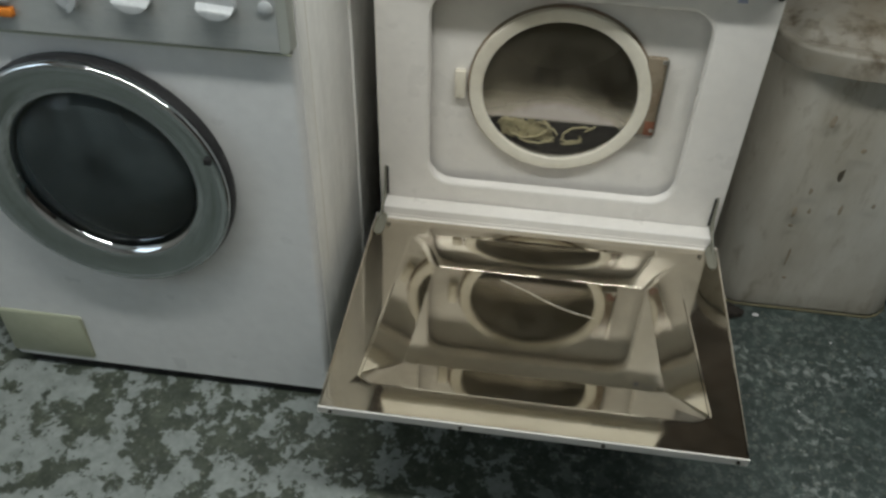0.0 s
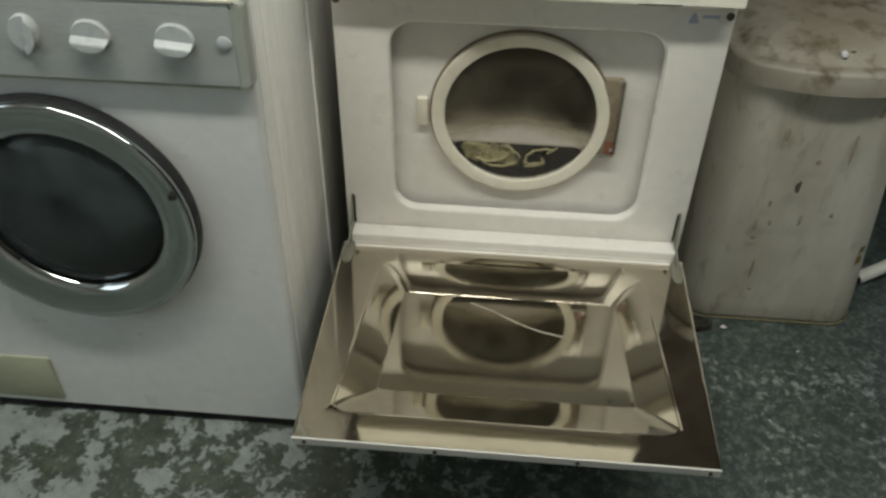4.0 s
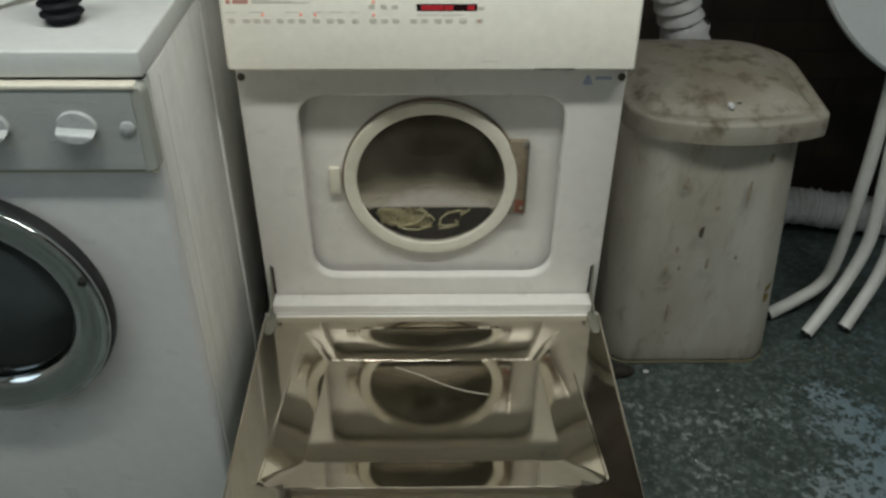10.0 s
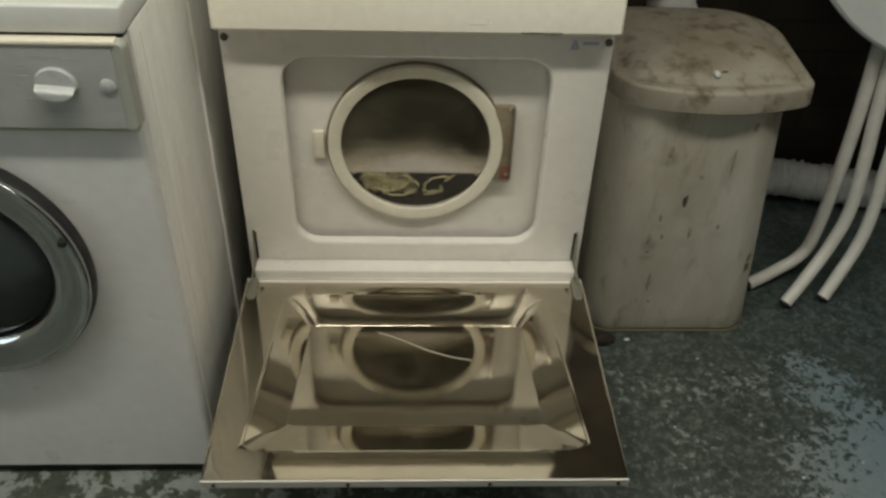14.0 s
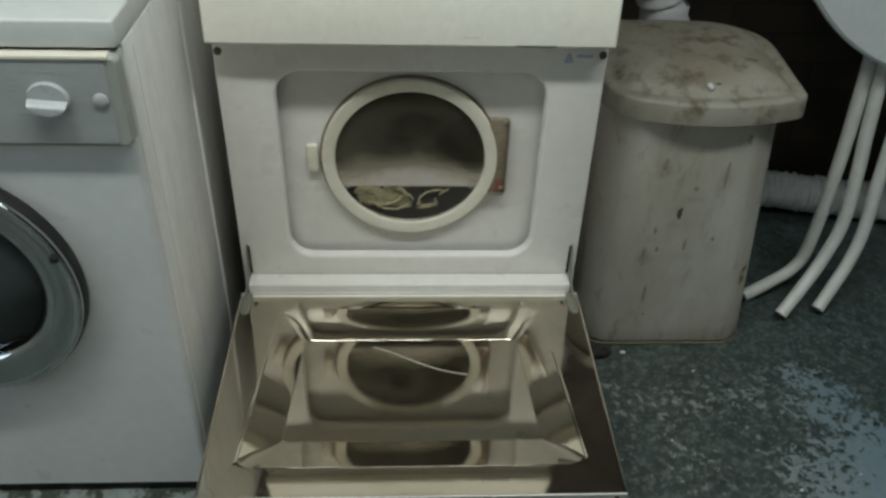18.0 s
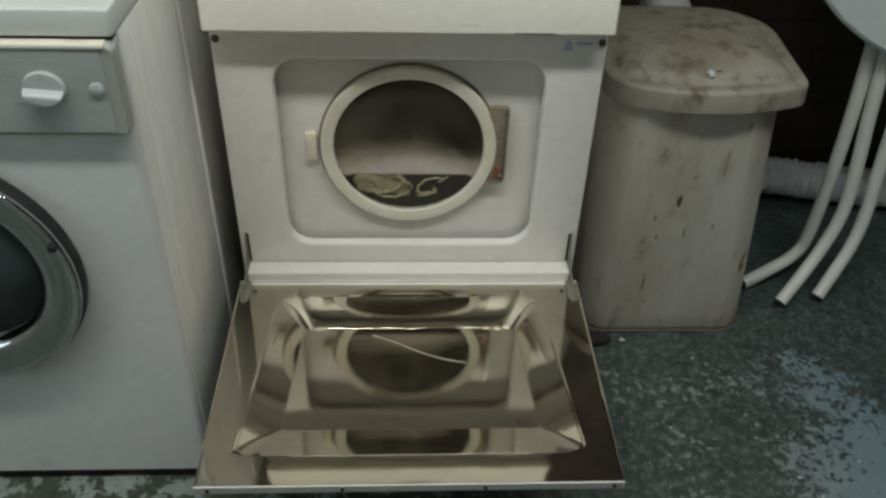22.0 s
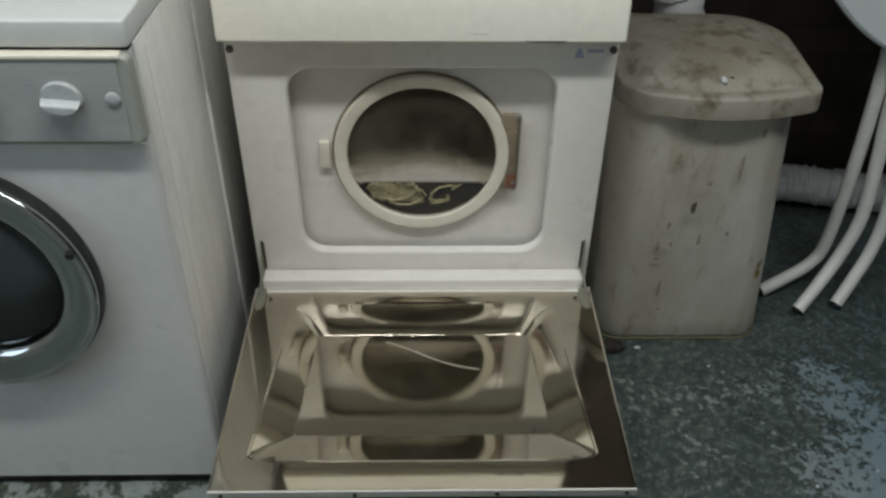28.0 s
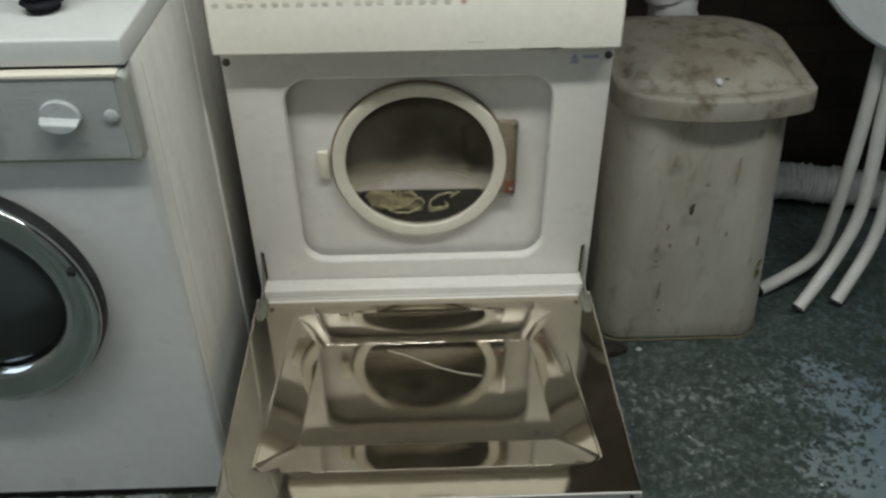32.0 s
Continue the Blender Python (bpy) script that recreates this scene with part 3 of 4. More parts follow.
# control panel: a shallow yellowed tray with a grey face
PF = WF - 0.016
part("control_panel", loft([front(rrect(0.2975, 0.059, 0.010), -0.640, 0.754, WF + 0.002), front(rrect(0.2975, 0.059, 0.010), -0.640, 0.754, PF + 0.004),
                            front(rrect(0.2945, 0.056, 0.008), -0.640, 0.754, PF)], False, True), PANEL_EDGE, washer, "faintly yellowed plastic control panel surround")
part("panel_face", loft([front(rrect(0.2915, 0.054, 0.004), -0.6500, 0.7545, PF + 0.001), front(rrect(0.2915, 0.054, 0.004), -0.6500, 0.7545, PF - 0.001)], False, True),
     FASCIA, washer, "worn grey printed control face")
part("panel_lip", box(-0.935, -0.3455, PF + 0.0004, PF + 0.003, 0.6950, 0.6968, 0.0006), HATCH, washer, "thin yellowed lower lip")
part("panel_trim", box(WX0 + 0.008, WX1 - 0.008, PF - 0.003, WF, 0.8085, 0.8145, 0.002), CREAM, washer, "pale yellow strip")


def knob(cx, cz, turn):
    """A turning knob: a flat upper half and a lower half that swells out towards the hand."""
    def at(q, a, base):
        u, v = q * math.cos(a), q * math.sin(a)
        d = base if base is not None else 0.0065 if v >= 0 else 0.0065 + 0.0095 * math.sin(math.pi / 2 * min(1.0, -v / 0.45))
        return (0.0240 * u, -d, (0.0205 if v >= 0 else 0.0165) * v)
    angles = [math.tau * i / 48 for i in range(48)]
    g = loft([[at(q, a, b) for a in angles] for q, b in ((1.04, 0.0), (1.03, 0.003), (1.0, 0.0035), (0.97, None), (0.9, None), (0.78, None), (0.64, None), (0.5, None), (0.36, None), (0.22, None), (0.1, None), (0.03, None))], False, True)
    bmesh.ops.transform(g, matrix=Matrix.Translation((cx, PF, cz)) @ Matrix.Rotation(radians(turn), 4, "Y"), verts=g.verts)
    return part("knob", g, KNOB, washer, "silver-white turning knob", crease=16)


for cx, turn in ((-0.618, -78), (-0.5355, 5), (-0.4305, 5)):
    knob(cx, 0.7600, turn)
part("button", lathe_y([(0.009, PF), (0.009, PF - 0.003), (0.0075, PF - 0.004)], -0.3705, 0.758, 24, False, True), KNOB, washer, "small round push button")
for i, (zc, mt) in enumerate(((0.787, KNOB), (0.767, KNOB), (0.747, KNOB), (0.727, ORANGE))):
    part("push_button", box(-0.735, -0.697, PF - 0.010, PF, zc - 0.006, zc + 0.006, 0.002), mt, washer, "orange push button" if mt is ORANGE else "white push button")
for kx in (-0.618, -0.5355, -0.4305):
    for dx, dz, w in ((-0.020, 0.036, 0.016), (0.004, 0.036, 0.020), (0.026, 0.034, 0.012), (-0.036, 0.026, 0.020), (-0.038, 0.019, 0.016), (-0.040, 0.012, 0.018), (-0.040, 0.002, 0.014), (-0.038, -0.008, 0.018),
                      (-0.034, -0.018, 0.014), (0.036, 0.014, 0.010), (0.036, -0.012, 0.012), (-0.014, -0.034, 0.022), (0.016, -0.034, 0.018)):
        if kx + dx + w / 2 < -0.39 and kx + dx - w / 2 > -0.69:
            part("printed_mark", box(kx + dx - w / 2, kx + dx + w / 2, PF - 0.0012, PF - 0.0008, 0.757 + dz - 0.0011, 0.757 + dz + 0.0011, 0), PRINT_DARK, washer, smooth=False)
part("printed_mark", box(-0.379, -0.367, PF - 0.0012, PF - 0.0008, 0.777, 0.7792, 0), PRINT_DARK, washer, smooth=False)
# door: black gasket, chrome bezel, brushed inner cone, glass bowl, drum
part("gasket", lathe_y([(0.190, WF + 0.002), (0.1932, WF - 0.004), (0.1936, WF - 0.018), (0.1926, WF - 0.0215), (0.1900, WF - 0.0225)], DX, DZ, 80), BLACK, washer, "black rubber door gasket")
bez = part("door_ring", lathe_y([(0.1885, WF - 0.014), (0.1912, WF - 0.020), (0.1914, WF - 0.0245), (0.1910, WF - 0.0273), (0.1900, WF - 0.0293), (0.1885, WF - 0.0306), (0.1855, WF - 0.0312), (0.180, WF - 0.030)], DX, DZ, 96), CHROME, washer, "polished chrome door ring")
part("inner_cone", lathe_y([(0.180, WF - 0.030), (0.175, WF - 0.0295), (0.156, WF - 0.0245), (0.1500, WF - 0.0228)], DX, DZ, 96), BRUSHED, bez, "worn grey metal inner ring")
part("inner_lip", lathe_y([(0.1500, WF - 0.0228), (0.1475, WF - 0.0232), (0.1440, WF - 0.0222), (0.1405, WF - 0.0198), (0.1372, WF - 0.0160), (0.1345, WF - 0.0108), (0.1325, WF - 0.003), (0.131, WF + 0.01)], DX, DZ, 96), CHROME, bez, "polished chrome inner lip")
part("hinge_notch", box(DX + 0.168, DX + 0.178, WF - 0.037, WF - 0.02, DZ + 0.055, DZ + 0.064, 0.001), SHADOW_GAP, bez, "dark notch")
part("door_glass", lathe_y([(0.133, WF - 0.006), (0.127, WF - 0.012), (0.10, WF - 0.022), (0.06, WF - 0.029), (0.002, WF - 0.031)], DX, DZ, 64, False, True), GLASS_BOWL, washer, "dark domed door glass")
part("drum_seal", lathe_y([(0.133, WF - 0.004), (0.131, WF + 0.03), (0.16, WF + 0.06)], DX, DZ, 64), BLACK, washer)
part("drum", lathe_y([(0.16, WF + 0.06), (0.22, WF + 0.07), (0.22, WF + 0.38), (0.001, WF + 0.39)], DX, DZ, 48), DRUM, washer, "dim steel drum")
part("hatch", loft([front(rrect(0.077, 0.053, 0.006), -0.860, 0.090, WF + 0.001), front(rrect(0.077, 0.053, 0.006), -0.860, 0.090, WF - 0.003), front(rrect(0.0745, 0.0505, 0.005), -0.860, 0.090, WF - 0.005)], False, True),
     HATCH, washer, "yellowed pump filter hatch cover")

# ---- tumble dryer ----
dryer = thing("tumble_dryer", "white tumble dryer with its steel-lined front flap folded down open", "tumble dryer")
HX = 0.2975
part("body", loft([front(rrect(HX, 0.4115, 0.004), 0, 0.4315, 0.585), front(rrect(HX, 0.4115, 0.004), 0, 0.4315, 0.0145), front(rrect(HX - 0.02, 0.39, 0.004), 0, 0.4315, 0.0145)], True, False), ENAMEL, dryer)
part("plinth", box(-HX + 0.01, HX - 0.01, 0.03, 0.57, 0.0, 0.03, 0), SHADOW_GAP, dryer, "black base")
part("kick_panel", box(-HX + 0.002, HX - 0.002, 0.002, 0.014, 0.028, 0.249, 0.002), ENAMEL, dryer, "white lower panel")
ZC, RC, RY = 0.495, 0.517, 0.024
RP = RY + 0.006
part("front_plate", loft([front(rrect(HX, 0.2975, 0.003), 0, 0.5475, 0.014), front(rrect(HX, 0.2975, 0.003), 0, 0.5475, 0.001), front(rrect(HX - 0.002, 0.2955, 0.003), 0, 0.5475, 0.0),
                          front(rrect(0.2155, 0.1825, 0.046), 0, ZC, 0.0), front(rrect(0.2137, 0.1798, 0.045), 0, ZC, 0.0005), front(rrect(0.2124, 0.1775, 0.044), 0, ZC, 0.0018),
                          front(rrect(0.2117, 0.1762, 0.043), 0, ZC, 0.005), front(rrect(0.2110, 0.1752, 0.043), 0, ZC, 0.0165), front(rrect(0.2130, 0.1772, 0.044), 0, ZC, 0.017)]),
     ENAMEL, dryer, "white front plate with a rounded opening", crease=34)
part("inner_panel", loft([front(rrect(0.255, 0.215, 0.04), 0, ZC, RP + 0.003), front(rrect(0.255, 0.215, 0.04), 0, ZC, RP), [(-0.002 + 0.128 * u, RP, RC - 0.0125 + 0.128 * v) for u, v in around(rrect(1, 1, 0.1))],
                          [(-0.002 + 0.128 * u, RP + 0.003, RC - 0.0125 + 0.128 * v) for u, v in around(rrect(1, 1, 0.1))]]), ENAMEL, dryer, "white inner panel set back behind the opening")
# a narrow brown ring stands in for the door ring's shadow line
part("ring_shade", lathe_y([(0.1500, RP), (0.1500, RP - 0.003), (0.144, RP - 0.004)], -0.002, RC - 0.0125, 96), BROWN, dryer, "thin brown edge drawn as the door ring's shade")
GY = 0.0175
part("door_ring", lathe_y([(0.1460, RP), (0.1468, GY + 0.006), (0.1462, GY + 0.0015), (0.1445, GY), (0.1272, GY), (0.1258, GY + 0.0008), (0.1250, GY + 0.003), (0.1240, GY + 0.0062)], -0.002, RC - 0.0125, 96), CREAM, dryer, "cream plastic round door ring")
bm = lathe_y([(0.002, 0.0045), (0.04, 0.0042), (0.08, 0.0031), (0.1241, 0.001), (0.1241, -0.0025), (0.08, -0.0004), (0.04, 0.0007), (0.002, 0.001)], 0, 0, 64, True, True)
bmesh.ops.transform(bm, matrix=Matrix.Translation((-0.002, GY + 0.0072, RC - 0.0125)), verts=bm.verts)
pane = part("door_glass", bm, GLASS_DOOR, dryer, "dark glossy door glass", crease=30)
pane.visible_shadow = False
SZ = 0.4405
part("inner_shelf", loft([[(x, y, z) for y, z in ((0.048, SZ - 0.012), (0.048, SZ - 0.001), (0.050, SZ), (0.075, SZ - 0.0005), (0.100, SZ - 0.002), (0.120, SZ - 0.006), (0.15, SZ - 0.016), (0.18, SZ - 0.035), (0.2, SZ - 0.06))] for x in (-0.15, 0.146)], True, True), COLLAR, dryer, "pale shelf behind the glass")
part("collar_face", box(-0.15, 0.146, 0.048, 0.060, 0.34, SZ - 0.006, 0), COLLAR, dryer, "pale collar behind the glass")
moon = [(-0.002 + 0.129 * math.cos(a), 0.4985 + 0.129 * math.sin(a)) for a in (radians(212 + 116 * i / 40) for i in range(41))]
moon = [(-0.002 - 0.1005, SZ - 0.0035)] + moon + [(-0.002 + 0.1005, SZ - 0.0035)]
lint = part("lint_filter", loft([[(x, y, z) for x, z in moon] for y in (0.0475, 0.0455)], True, True), BLACK, dryer, "dark half-moon lint filter")
bm = bmesh.new()
for i in range(190):
    x = -0.092 + 0.086 * random.random() ** 1.2
    low = 0.4985 - math.sqrt(max(0.0, 0.122 ** 2 - x * x))
    z = random.uniform(max(low, 0.402 - 0.1 * (x + 0.06)), SZ - 0.006)
    r = random.uniform(0.002, 0.0062)
    m = Matrix.Translation((x, 0.0452, z)) @ Matrix.Rotation(random.uniform(0, 3.1), 4, "Y") @ Matrix.Diagonal((r * random.uniform(1.0, 2.4), 0.0022, r * 0.8, 1))
    bmesh.ops.create_icosphere(bm, subdivisions=1, radius=1.0, matrix=m)
part("lint", bm, LINT_YELLOW, lint, "yellow-grey lint")
for pts in (((-0.075, 0.0415, 0.4085), (-0.05, 0.0415, 0.4025), (-0.028, 0.0415, 0.4085), (-0.012, 0.0415, 0.4205), (-0.016, 0.0415, 0.4345)), ((-0.02, 0.0415, 0.4175), (-0.004, 0.0415, 0.4235), (0.004, 0.0415, 0.4125)),
            ((0.012, 0.0415, 0.4045), (0.018, 0.0415, 0.4205), (0.036, 0.0415, 0.4315), (0.062, 0.0415, 0.4325)), ((0.01, 0.0415, 0.4035), (0.03, 0.0415, 0.4025), (0.045, 0.0415, 0.4085), (0.04, 0.0415, 0.4145)), ((0.05, 0.0415, 0.4245), (0.066, 0.0415, 0.4365)),
            ((-0.06, 0.0415, 0.3990), (-0.035, 0.0415, 0.3935), (-0.012, 0.0415, 0.3975), (0.000, 0.0415, 0.4080)), ((-0.03, 0.0415, 0.4360), (-0.012, 0.0415, 0.4300), (-0.006, 0.0415, 0.4180)), ((0.012, 0.0415, 0.3960), (0.030, 0.0415, 0.3985), (0.046, 0.0415, 0.4040))):
    part("strand", tube(spline(pts), lambda s, a: 0.0019 + 0.0009 * math.sin(s * 23 + a), 8), LINT_YELLOW, lint, "pale lint strand")
part("drum", lathe_y([(0.1290, RP + 0.001), (0.137, RP + 0.004), (0.142, 0.05), (0.165, 0.07), (0.165, 0.40), (0.001, 0.42)], -0.002, RC - 0.0125, 48), DRUM, dryer, "dim grey steel drum")
part("latch", box(-0.1725, -0.1545, GY + 0.002, RP, 0.480, 0.531, 0.003), CREAM, dryer, "cream plastic latch")
hp = part("hinge_plate", box(0.128, 0.1575, RY - 0.006, RP - 0.0005, 0.444, 0.582, 0.0015), BROWN, dryer, "brown metal hinge plate")
part("edge_flange", box(0.1577, 0.1600, RY - 0.012, RP - 0.0005, 0.446, 0.580, 0.0006), TOOL_STEEL, hp, "bright metal edge")
part("end_flange", box(0.129, 0.1574, RY - 0.012, RP - 0.0005, 0.4414, 0.4437, 0.0006), TOOL_STEEL, hp, "bright metal edge")
part("rusty_end", box(0.1415, 0.1577, RY - 0.0066, RP - 0.0006, 0.4438, 0.4700, 0.001), RUST, hp, "rusty lower end")
for z in (0.5775, 0.4535):
    part("screw", lathe_y([(0.004, RY - 0.004), (0.004, RY - 0.0065), (0.002, RY - 0.008)], 0.1535, z, 12, False, True), TOOL_STEEL, hp)
for sx in (-1, 1):
    part("corner_screw", lathe_y([(0.0062, 0.001), (0.006, -0.002), (0.003, -0.003)], sx * 0.290, 0.7035, 16, False, True), SCREW, dryer, "dark corner screw")
    part("hinge_slot", box(sx * 0.284 - 0.002, sx * 0.284 + 0.002, -0.0015, 0.001, 0.283, 0.342, 0), SHADOW_GAP, dryer, "dark hinge slot")
# fascia with its printed controls
FY0, FY1 = -0.034, -0.026
fas = loft([[(-0.300, FY0 + 0.03, z0), (0.300, FY0 + 0.03, z0), (0.300, y + 0.003, z0), (0.297, y, z0), (-0.297, y, z0), (-0.300, y + 0.003, z0)] for y, z0 in
            ((FY0 + 0.004, 0.7275), (FY0, 0.731), (FY1, 0.838), (FY1 + 0.004, 0.8435))], True, True)
panel = part("control_panel", fas, PANEL, dryer, "warm white sloping control panel")


def face_y(z):
    return FY0 + (FY1 - FY0) * (z - 0.731) / 0.107


def mark(name, cx, cz, w, h, mt, label="", out=0.0004, r=0.0, deep=0.0):
    y = face_y(cz)
    if r:
        return part(name, loft([front(rrect(w / 2, h / 2, r, 4), cx, cz, y + 0.002), front(rrect(w / 2, h / 2, r, 4), cx, cz, y - out)], False, True), mt, panel, label, smooth=False)
    return part(name, box(cx - w / 2, cx + w / 2, y - out, y + 0.002, cz - h / 2, cz + h / 2, 0), mt, panel, label, smooth=False)


def px(u):
    """Across the panel: 0 at its left end, 1 at its right."""
    return -0.300 + 0.600 * u


mark("display", px(0.535), 0.8205, 0.086, 0.0105, DISPLAY, "dark red digital display")
for u, w in ((0.495, 0.024), (0.520, 0.010), (0.540, 0.012), (0.592, 0.010)):
    mark("digit_block", px(u), 0.8205, w, 0.0065, LED, "glowing red digits", 0.0009)
BTN = paint("button_white", (0.80, 0.765, 0.67), (0.74, 0.69, 0.57), 0.5, 60, 0.4, 120)
for u in (0.025, 0.060, 0.085, 0.108, 0.140, 0.166, 0.192, 0.225, 0.258, 0.284, 0.318, 0.360, 0.387, 0.414, 0.456, 0.482, 0.514, 0.540, 0.574, 0.612):
    b = mark("button", px(u), 0.8015, 0.011, 0.0085, BTN, "", 0.0004, 0.003)
    part("button_print", box(px(u) - 0.002, px(u) + 0.002, face_y(0.8015) - 0.0008, face_y(0.8015) - 0.0003, 0.8000, 0.8030, 0), PRINT_RED if u > 0.6 else PRINT_GREY, b, smooth=False)
for u, z in ((0.358, 0.8215), (0.386, 0.8215), (0.412, 0.8215), (0.616, 0.820)):
    b = mark("button", px(u), z, 0.010, 0.0075, BTN, "", 0.0004, 0.003)
    part("button_print", box(px(u) - 0.0022, px(u) + 0.0022, face_y(z) - 0.0008, face_y(z) - 0.0003, z - 0.001, z + 0.001, 0), PRINT_GREY, b, smooth=False)
for u, z, w in ((0.025, 0.814, 0.018), (0.085, 0.814, 0.022), (0.170, 0.814, 0.02), (0.228, 0.814, 0.014), (0.275, 0.814, 0.018), (0.318, 0.814, 0.012), (0.49, 0.8105, 0.03), (0.55, 0.8105, 0.03)):
    mark("printed_text", px(u), z, w, 0.0014, PRINT_GREY)
mark("brand_mark", px(0.021), 0.8285, 0.006, 0.006, PRINT_RED, "small red square mark")
mark("brand_bar", px(0.050), 0.8285, 0.022, 0.0055, PRINT_RED, "red brand bar")
mark("model_bar", px(0.100), 0.8285, 0.028, 0.0055, PRINT_GREY, "grey lettering bar")
mark("model_bar", px(0.142), 0.828, 0.034, 0.0035, PRINT_GREY)
mark("model_bar", px(0.192), 0.8275, 0.026, 0.002, PRINT_GREY)
mark("model_plate", px(0.642), 0.7425, 0.024, 0.0028, PRINT_GREY, "small grey lettering")
mark("seam", px(0.668), 0.744, 0.0008, 0.018, PRINT_GREY, "", 0.0002)
for u, z in ((0.100, 0.8105), (0.190, 0.8105), (0.224, 0.8105), (0.362, 0.8285), (0.362, 0.8105)):
    mark("led", px(u), z, 0.0038, 0.0038, LED_DIM, "tiny red light", 0.0009, 0.0018)
part("edge_scuff", loft([[(x, FY0 - 0.0004 + 0.004 * d, 0.7310 - w - 0.0033 * d), (x, FY0 - 0.0004, 0.7312 + w)] + [(x, FY0 + 0.002, 0.7312)] for x, w, d in ((0.150, 0.0001, 0.4), (0.165, 0.0007, 0.7), (0.183, 0.0004, 0.6), (0.200, 0.0008, 0.8), (0.212, 0.0001, 0.4))], True, True), SCUFF, panel, "dark scuff on the lower edge")
# maker's sticker: a blue cone shape and a small bar
st = part("sticker", box(0.228, 0.279, -0.0012, 0.0005, 0.688, 0.709, 0), ENAMEL, dryer, "small white service sticker with blue print")
part("sticker_shape", loft([[(0.2385 + u, y, z) for u, z in ((-0.0075, 0.691), (0.0075, 0.691), (0.006, 0.697), (0.002, 0.7065), (-0.002, 0.7065), (-0.006, 0.697))] for y in (-0.001, -0.0018)], False, True), PRINT_BLUE, st, "blue cone mark", smooth=False)
part("sticker_bar", box(0.250, 0.275, -0.0018, -0.001, 0.6995, 0.7045, 0), PRINT_BLUE, st, "blue lettering bar", smooth=False)

# fold-down flap: white outer shell, polished inner tray
FZ, FR, FE = 0.262, -0.043, -0.468
YC, YH = (FR + FE) / 2, (FR - FE) / 2
LEAN_R, LEAN_F = math.tan(radians(1.6)), math.tan(radians(1.1))


def rim_z(y):
    return FZ - 0.0009 * min(1.0, (y - FE) / 0.044) + max(0.0, y + 0.424) * LEAN_R


def edge_z(y):
    """The flap's flange, which dips towards its hinge."""
    return rim_z(y) - max(0.0, (y + 0.068) / 0.025) * 0.009


def floor_z(y):
    return 0.2545 + (y + 0.25) * LEAN_F


flap = part("door_flap", loft([[(x * k, YC + s * (YH - d), rim_z(YC + s * (YH - d)) - z) for x, s in ((-HX, 1), (HX, 1), (HX, -1), (-HX, -1))] for k, d, z in ((1, 0, 0.0012), (1, 0, 0.016), (0.99, 0.003, 0.019), (0.9, 0.02, 0.019), (0.86, 0.035, 0.045))], False, True),
            ENAMEL, dryer, "white outer shell of the lowered front flap")


def tray(hw_r, hw_f, y_r, y_f, r, zf, drop=0.0, s=None):
    """A rounded outline on the flap, wider at the front than at the hinge; with s, at that share of the way down the walls."""
    out = []
    for u, v in rrect(0.5, 0.5, r, 10):
        y = (y_r + y_f) / 2 + v * (y_r - y_f)
        hw = hw_r + (hw_f - hw_r) * (0.5 - v)
        z = zf(y) - drop
        if s is not None:
            rear = min(1.0, max(0.0, 0.5 + (v - abs(u)) / 0.08))
            z += (floor_z(y) - z) * (s - (0.06 + 0.16 * rear) * s * (1 - s))
        out.append((2 * u * hw, y, z))
    return out


TF, TFF, TR = -0.420, -0.361, -0.083
part("steel_tray", loft([tray(HX, HX, FR, FE, 0.004, edge_z, 0.001), tray(HX - 0.001, HX - 0.001, FR - 0.001, FE + 0.001, 0.004, edge_z), tray(HX - 0.004, HX - 0.004, FR - 0.025, FE + 0.004, 0.004, rim_z), tray(0.226, 0.255, TR + 0.002, TF - 0.002, 0.06, rim_z),
                         tray(0.223, 0.252, TR - 0.002, TF + 0.002, 0.06, rim_z, 0.0004), *[tray(0.223 - 0.0455 * s, 0.252 - 0.0585 * s, TR - 0.002 - 0.065 * s, TF + 0.002 + 0.054 * s, 0.06 - 0.03 * s, rim_z, 0.0, s) for s in (0.03, 0.08, 0.15, 0.24, 0.35, 0.48, 0.62, 0.76, 0.9)], *[tray(0.1775 - d, 0.1935 - d, -0.150 - d, TFF - 0.003 + d, 0.03, floor_z, -h) for d, h in ((0.0, 0.0001), (0.0005, 0.00026), (0.00062, 0.000185), (0.00076, 0.00012), (0.0013, 0.0))],
                         tray(0.12, 0.13, -0.19, -0.32, 0.05, floor_z)], False, True), STEEL, flap, "polished stainless steel inner tray", crease=4)
part("front_trim", box(-HX, HX, FE - 0.0025, FE, FZ - 0.003, FZ + 0.001, 0.001), ENAMEL, flap, "bright front edge")
for x in (-0.280, -0.095, 0.103, 0.284):
    part("edge_screw", lathe_y([(0.003, FE), (0.003, FE - 0.002), (0.0015, FE - 0.0025)], x, FZ - 0.0095, 12, False, True), SCREW, flap)
bar = part("hinge_bar", box(-0.287, 0.287, -0.034, -0.001, 0.236, 0.281, 0.003, 3), ENAMEL, dryer, "white hinge cover bar")
part("lip_strip", box(-0.282, 0.282, -0.047, -0.0345, 0.245, 0.2655, 0.0015), ENAMEL, flap, "white lip strip")
